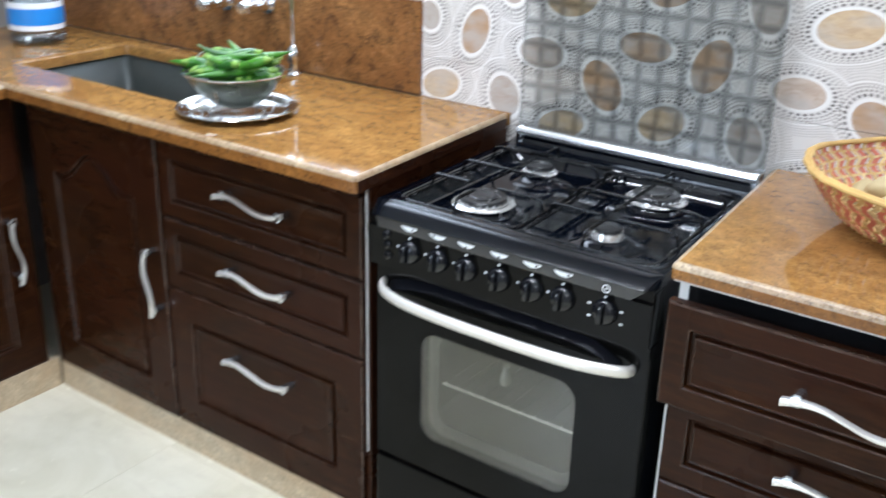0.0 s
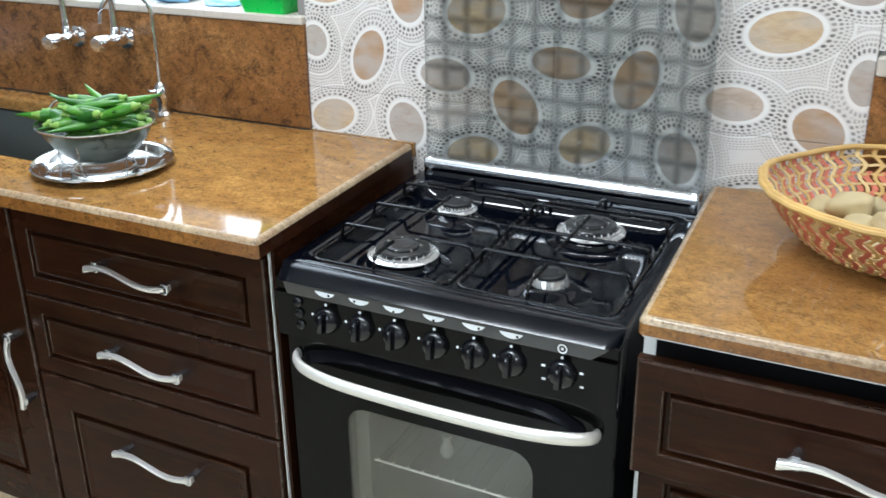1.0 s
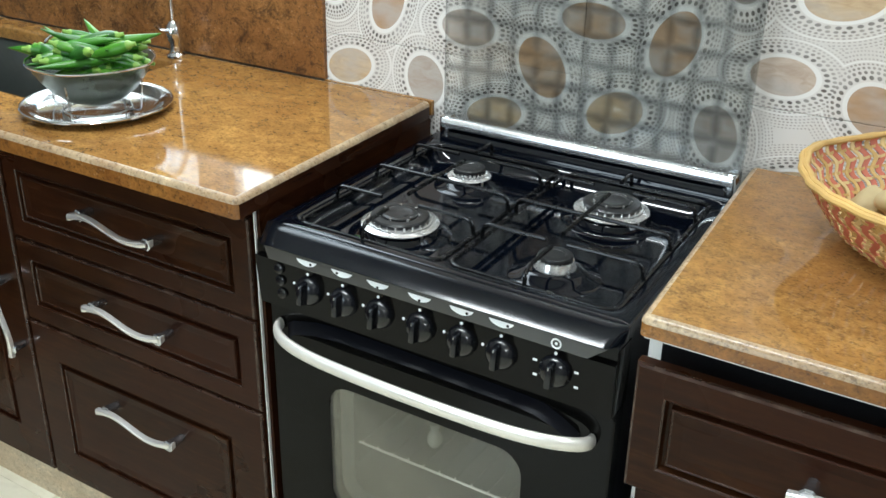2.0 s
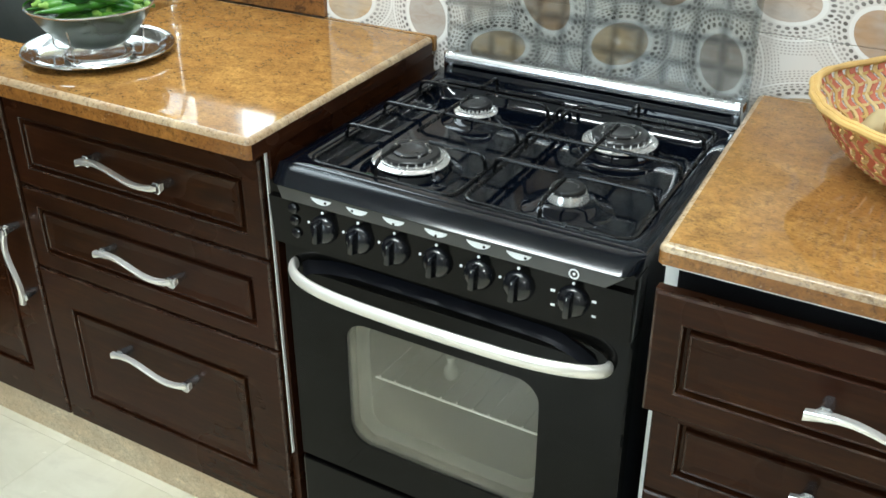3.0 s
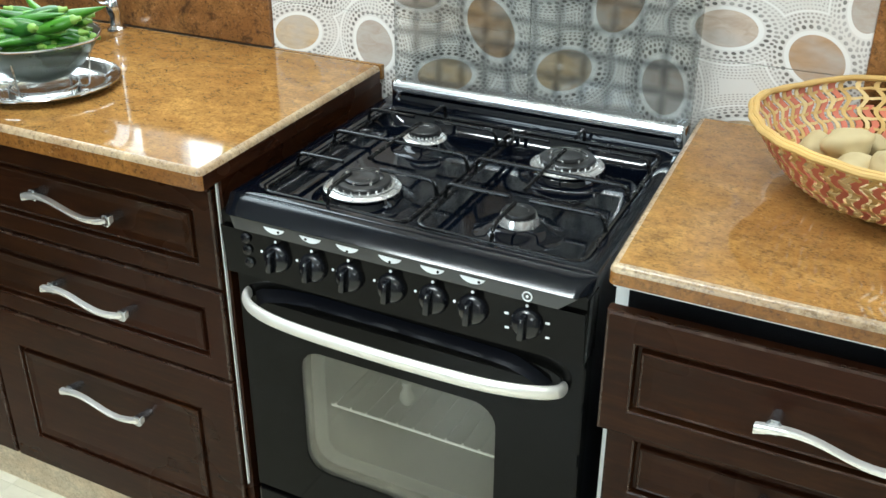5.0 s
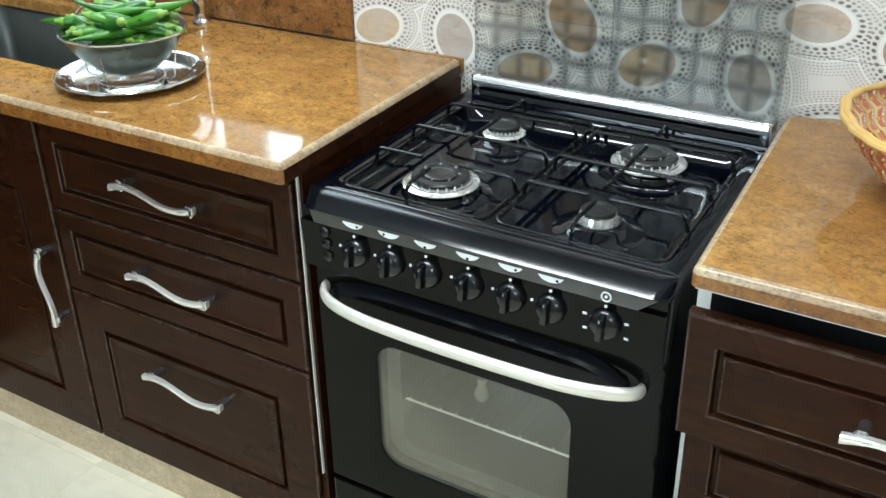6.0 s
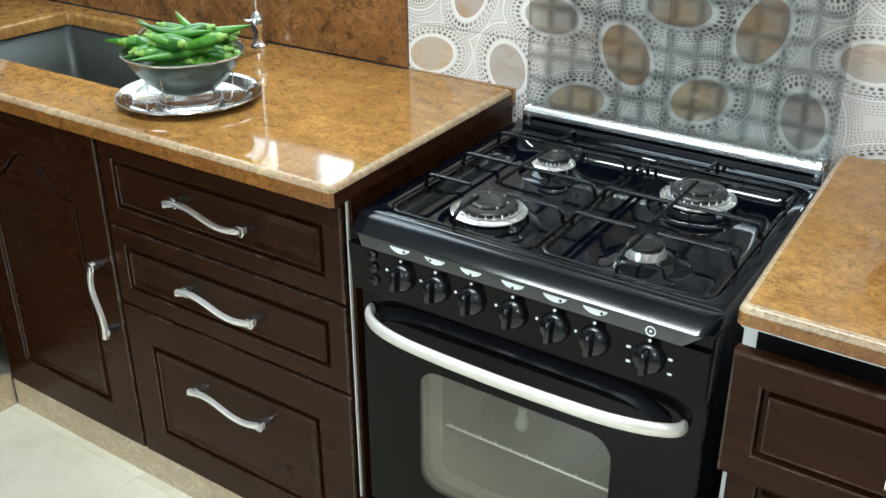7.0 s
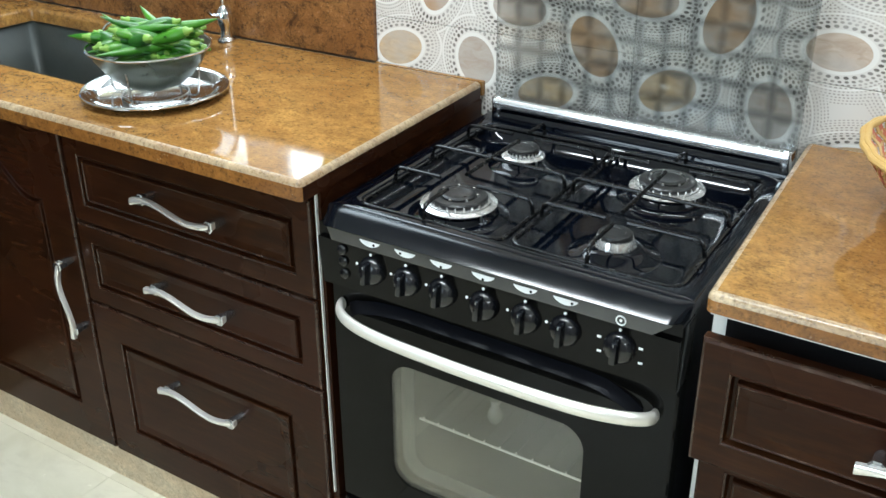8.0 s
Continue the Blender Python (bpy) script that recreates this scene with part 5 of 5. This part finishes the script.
part("tub_shell", lathe([(0, 0), (0.05, 0), (0.056, 0.05), (0.052, 0.062), (0, 0.066)], 24), CREAM_PLASTIC, soap)

jar = thing("water_bottle", (-1.56, -0.235, TOP), "clear plastic water bottle with a blue and white label", "bottle")
part("bottle_body", lathe([(0, 0), (0.070, 0), (0.078, 0.008), (0.078, 0.03), (0.074, 0.036), (0.078, 0.042), (0.078, 0.13), (0.074, 0.136), (0.078, 0.142), (0.078, 0.21), (0.05, 0.26), (0.024, 0.275), (0.024, 0.30), (0, 0.30)], 32), BOTTLE_PLASTIC, jar)
part("label", lathe([(0.0785, 0.045), (0.0785, 0.125)], 32), WHITE_INK, jar, "white paper label")
part("label_patch", lathe([(0.0795, 0.06), (0.0795, 0.108)], 32), BLUE_PLASTIC, jar, "blue printed band")
part("bottle_cap", lathe([(0, 0.298), (0.027, 0.298), (0.027, 0.318), (0.024, 0.321), (0, 0.321)], 20), BLUE_PLASTIC, jar, "blue screw cap")


# ---- the basket ----
BX, BY = 0.942, -0.226


def basket_radius(h, a):
    """Radius of the basket at height h and angle a; the mouth is a soft hexagon."""
    t = max(0.0, min(1.0, h / 0.1))
    r = 0.112 + 0.110 * t ** 0.50
    return r * (1 + 0.009 * t * math.cos(6 * a + 0.5))


basket = thing("cane_basket", (BX, BY, TOP), "round woven cane basket in yellow and red, holding potatoes", "basket")


def on_basket(h, a, out=0.0):
    r = basket_radius(h, a) + out
    lift = (0.002 * math.sin(a) + 0.0018 * math.cos(6 * a + 0.5)) * (h / 0.1)
    return Vector((r * math.cos(a), r * math.sin(a) * 0.93, h + 0.004 + lift))


part("base", lathe([(0, 0), (0.10, 0), (0.108, 0.006), (0.10, 0.008), (0, 0.008)], 48), CANE_PALE, basket)
NS = 96


def ribbon(points, normals, width, thick, bm, wdir):
    rings = []
    for p, nrm, w in zip(points, normals, wdir):
        rings.append([bm.verts.new(p + w * width / 2 + nrm * thick / 2), bm.verts.new(p - w * width / 2 + nrm * thick / 2),
                      bm.verts.new(p - w * width / 2 - nrm * thick / 2), bm.verts.new(p + w * width / 2 - nrm * thick / 2)])
    for p, q in zip(rings, rings[1:]):
        for k in range(4):
            bm.faces.new((p[k], p[(k + 1) % 4], q[(k + 1) % 4], q[k]))


for i in range(NS):
    a0 = 2 * math.pi * i / NS
    red = i % 2 == 0
    back = math.sin(a0) > 0.80
    top = 0.066 if red and back else 0.1
    bm = bmesh.new()
    pts, nrm, wd = [], [], []
    for j in range(19):
        h = top * j / 18
        zig = abs(((h / 0.1 * 3.0 + 0.25) % 1.0) * 2 - 1) - 0.5
        a = a0 + 0.085 * zig
        pts.append(on_basket(h, a, (0.0011 if red else -0.0011)))
        nrm.append(Vector((math.cos(a), math.sin(a), -0.4)).normalized())
        wd.append(Vector((-math.sin(a), math.cos(a), 0)))
    wide = 0.0125 if red else 0.0085
    rings_w = [wide * (0.62 + 0.38 * j / 18) for j in range(19)]
    rr = []
    for p, nv, w, ww in zip(pts, nrm, wd, rings_w):
        rr.append([bm.verts.new(p + w * ww / 2 + nv * 0.0007), bm.verts.new(p - w * ww / 2 + nv * 0.0007),
                   bm.verts.new(p - w * ww / 2 - nv * 0.0007), bm.verts.new(p + w * ww / 2 - nv * 0.0007)])
    for p, q in zip(rr, rr[1:]):
        for k in range(4):
            bm.faces.new((p[k], p[(k + 1) % 4], q[(k + 1) % 4], q[k]))
    part("stake", bm, CANE_RED if red else (CANE if i % 4 == 1 else CANE_PALE), basket, smooth=False)
for j in range(7):
    h = 0.010 + 0.078 * j / 6
    bm = bmesh.new()
    pts, nrm, wd = [], [], []
    for i in range(2 * NS + 1):
        a = math.pi * i / NS
        pts.append(on_basket(h, a, 0.0026 * math.cos(math.pi * (i / 2 + j))))
        nrm.append(Vector((math.cos(a), math.sin(a), -0.6)).normalized())
        wd.append(Vector((0.5 * math.cos(a), 0.5 * math.sin(a), 0.85)).normalized())
    ribbon(pts, nrm, 0.0042, 0.0014, bm, wd)
    part("weaver", bm, CANE_PALE if j % 2 else CANE, basket, smooth=False)
for k, (off, h) in enumerate(((0.003, 0.101), (-0.003, 0.103))):
    part("rim", tube([on_basket(h, 2 * math.pi * i / 90, off + 0.0015 * math.sin(i * 1.7 + k)) for i in range(90)], 0.0048, 8, True), CANE, basket, "thick golden cane rim")

rng = random.Random(4)
SPOTS = [(-0.135, 0.045, 0), (-0.075, -0.02, 0), (-0.06, 0.09, 0), (0.0, 0.03, 0), (0.02, -0.07, 0), (0.08, 0.07, 0), (0.10, -0.03, 0), (-0.03, -0.10, 0), (0.03, 0.12, 0),
         (-0.09, 0.035, 1), (-0.02, -0.03, 1), (0.05, 0.03, 1), (0.0, 0.09, 1), (0.09, 0.01, 1)]
for i, (dx, dy, lv) in enumerate(SPOTS):
    rx, ry, rz = rng.uniform(0.036, 0.046), rng.uniform(0.027, 0.033), rng.uniform(0.024, 0.029)
    p = tagged(mesh_object("potato", lump(rx * 0.92, ry * 0.92, rz * 0.95, i + 20, 0.30), POTATO, True, 180), "dusty brown potato lying in the basket", "potato", "potatoes in the basket")
    p.matrix_world = pose(BX + dx, BY + dy, TOP + 0.031 + lv * 0.022, rng.uniform(-15, 15), rng.uniform(-15, 15), rng.uniform(0, 180))


# ---- floor tiles ----
tile_bm = box((-0.2997, -0.2997, -0.008), (0.2997, 0.2997, 0.0), 0.0004, 1)
tile_ob = mesh_object("floor_tile", tile_bm, FLOOR_MARBLE)
tile_me = tile_ob.data
bpy.data.objects.remove(tile_ob)
for i in range(9):
    for j in range(7):
        t = new("floor_tile", tile_me)
        t.location = (ROOM_X0 + 0.25 + 0.6 * i, -0.25 - 0.6 * j, 0)
        t.parent = floor
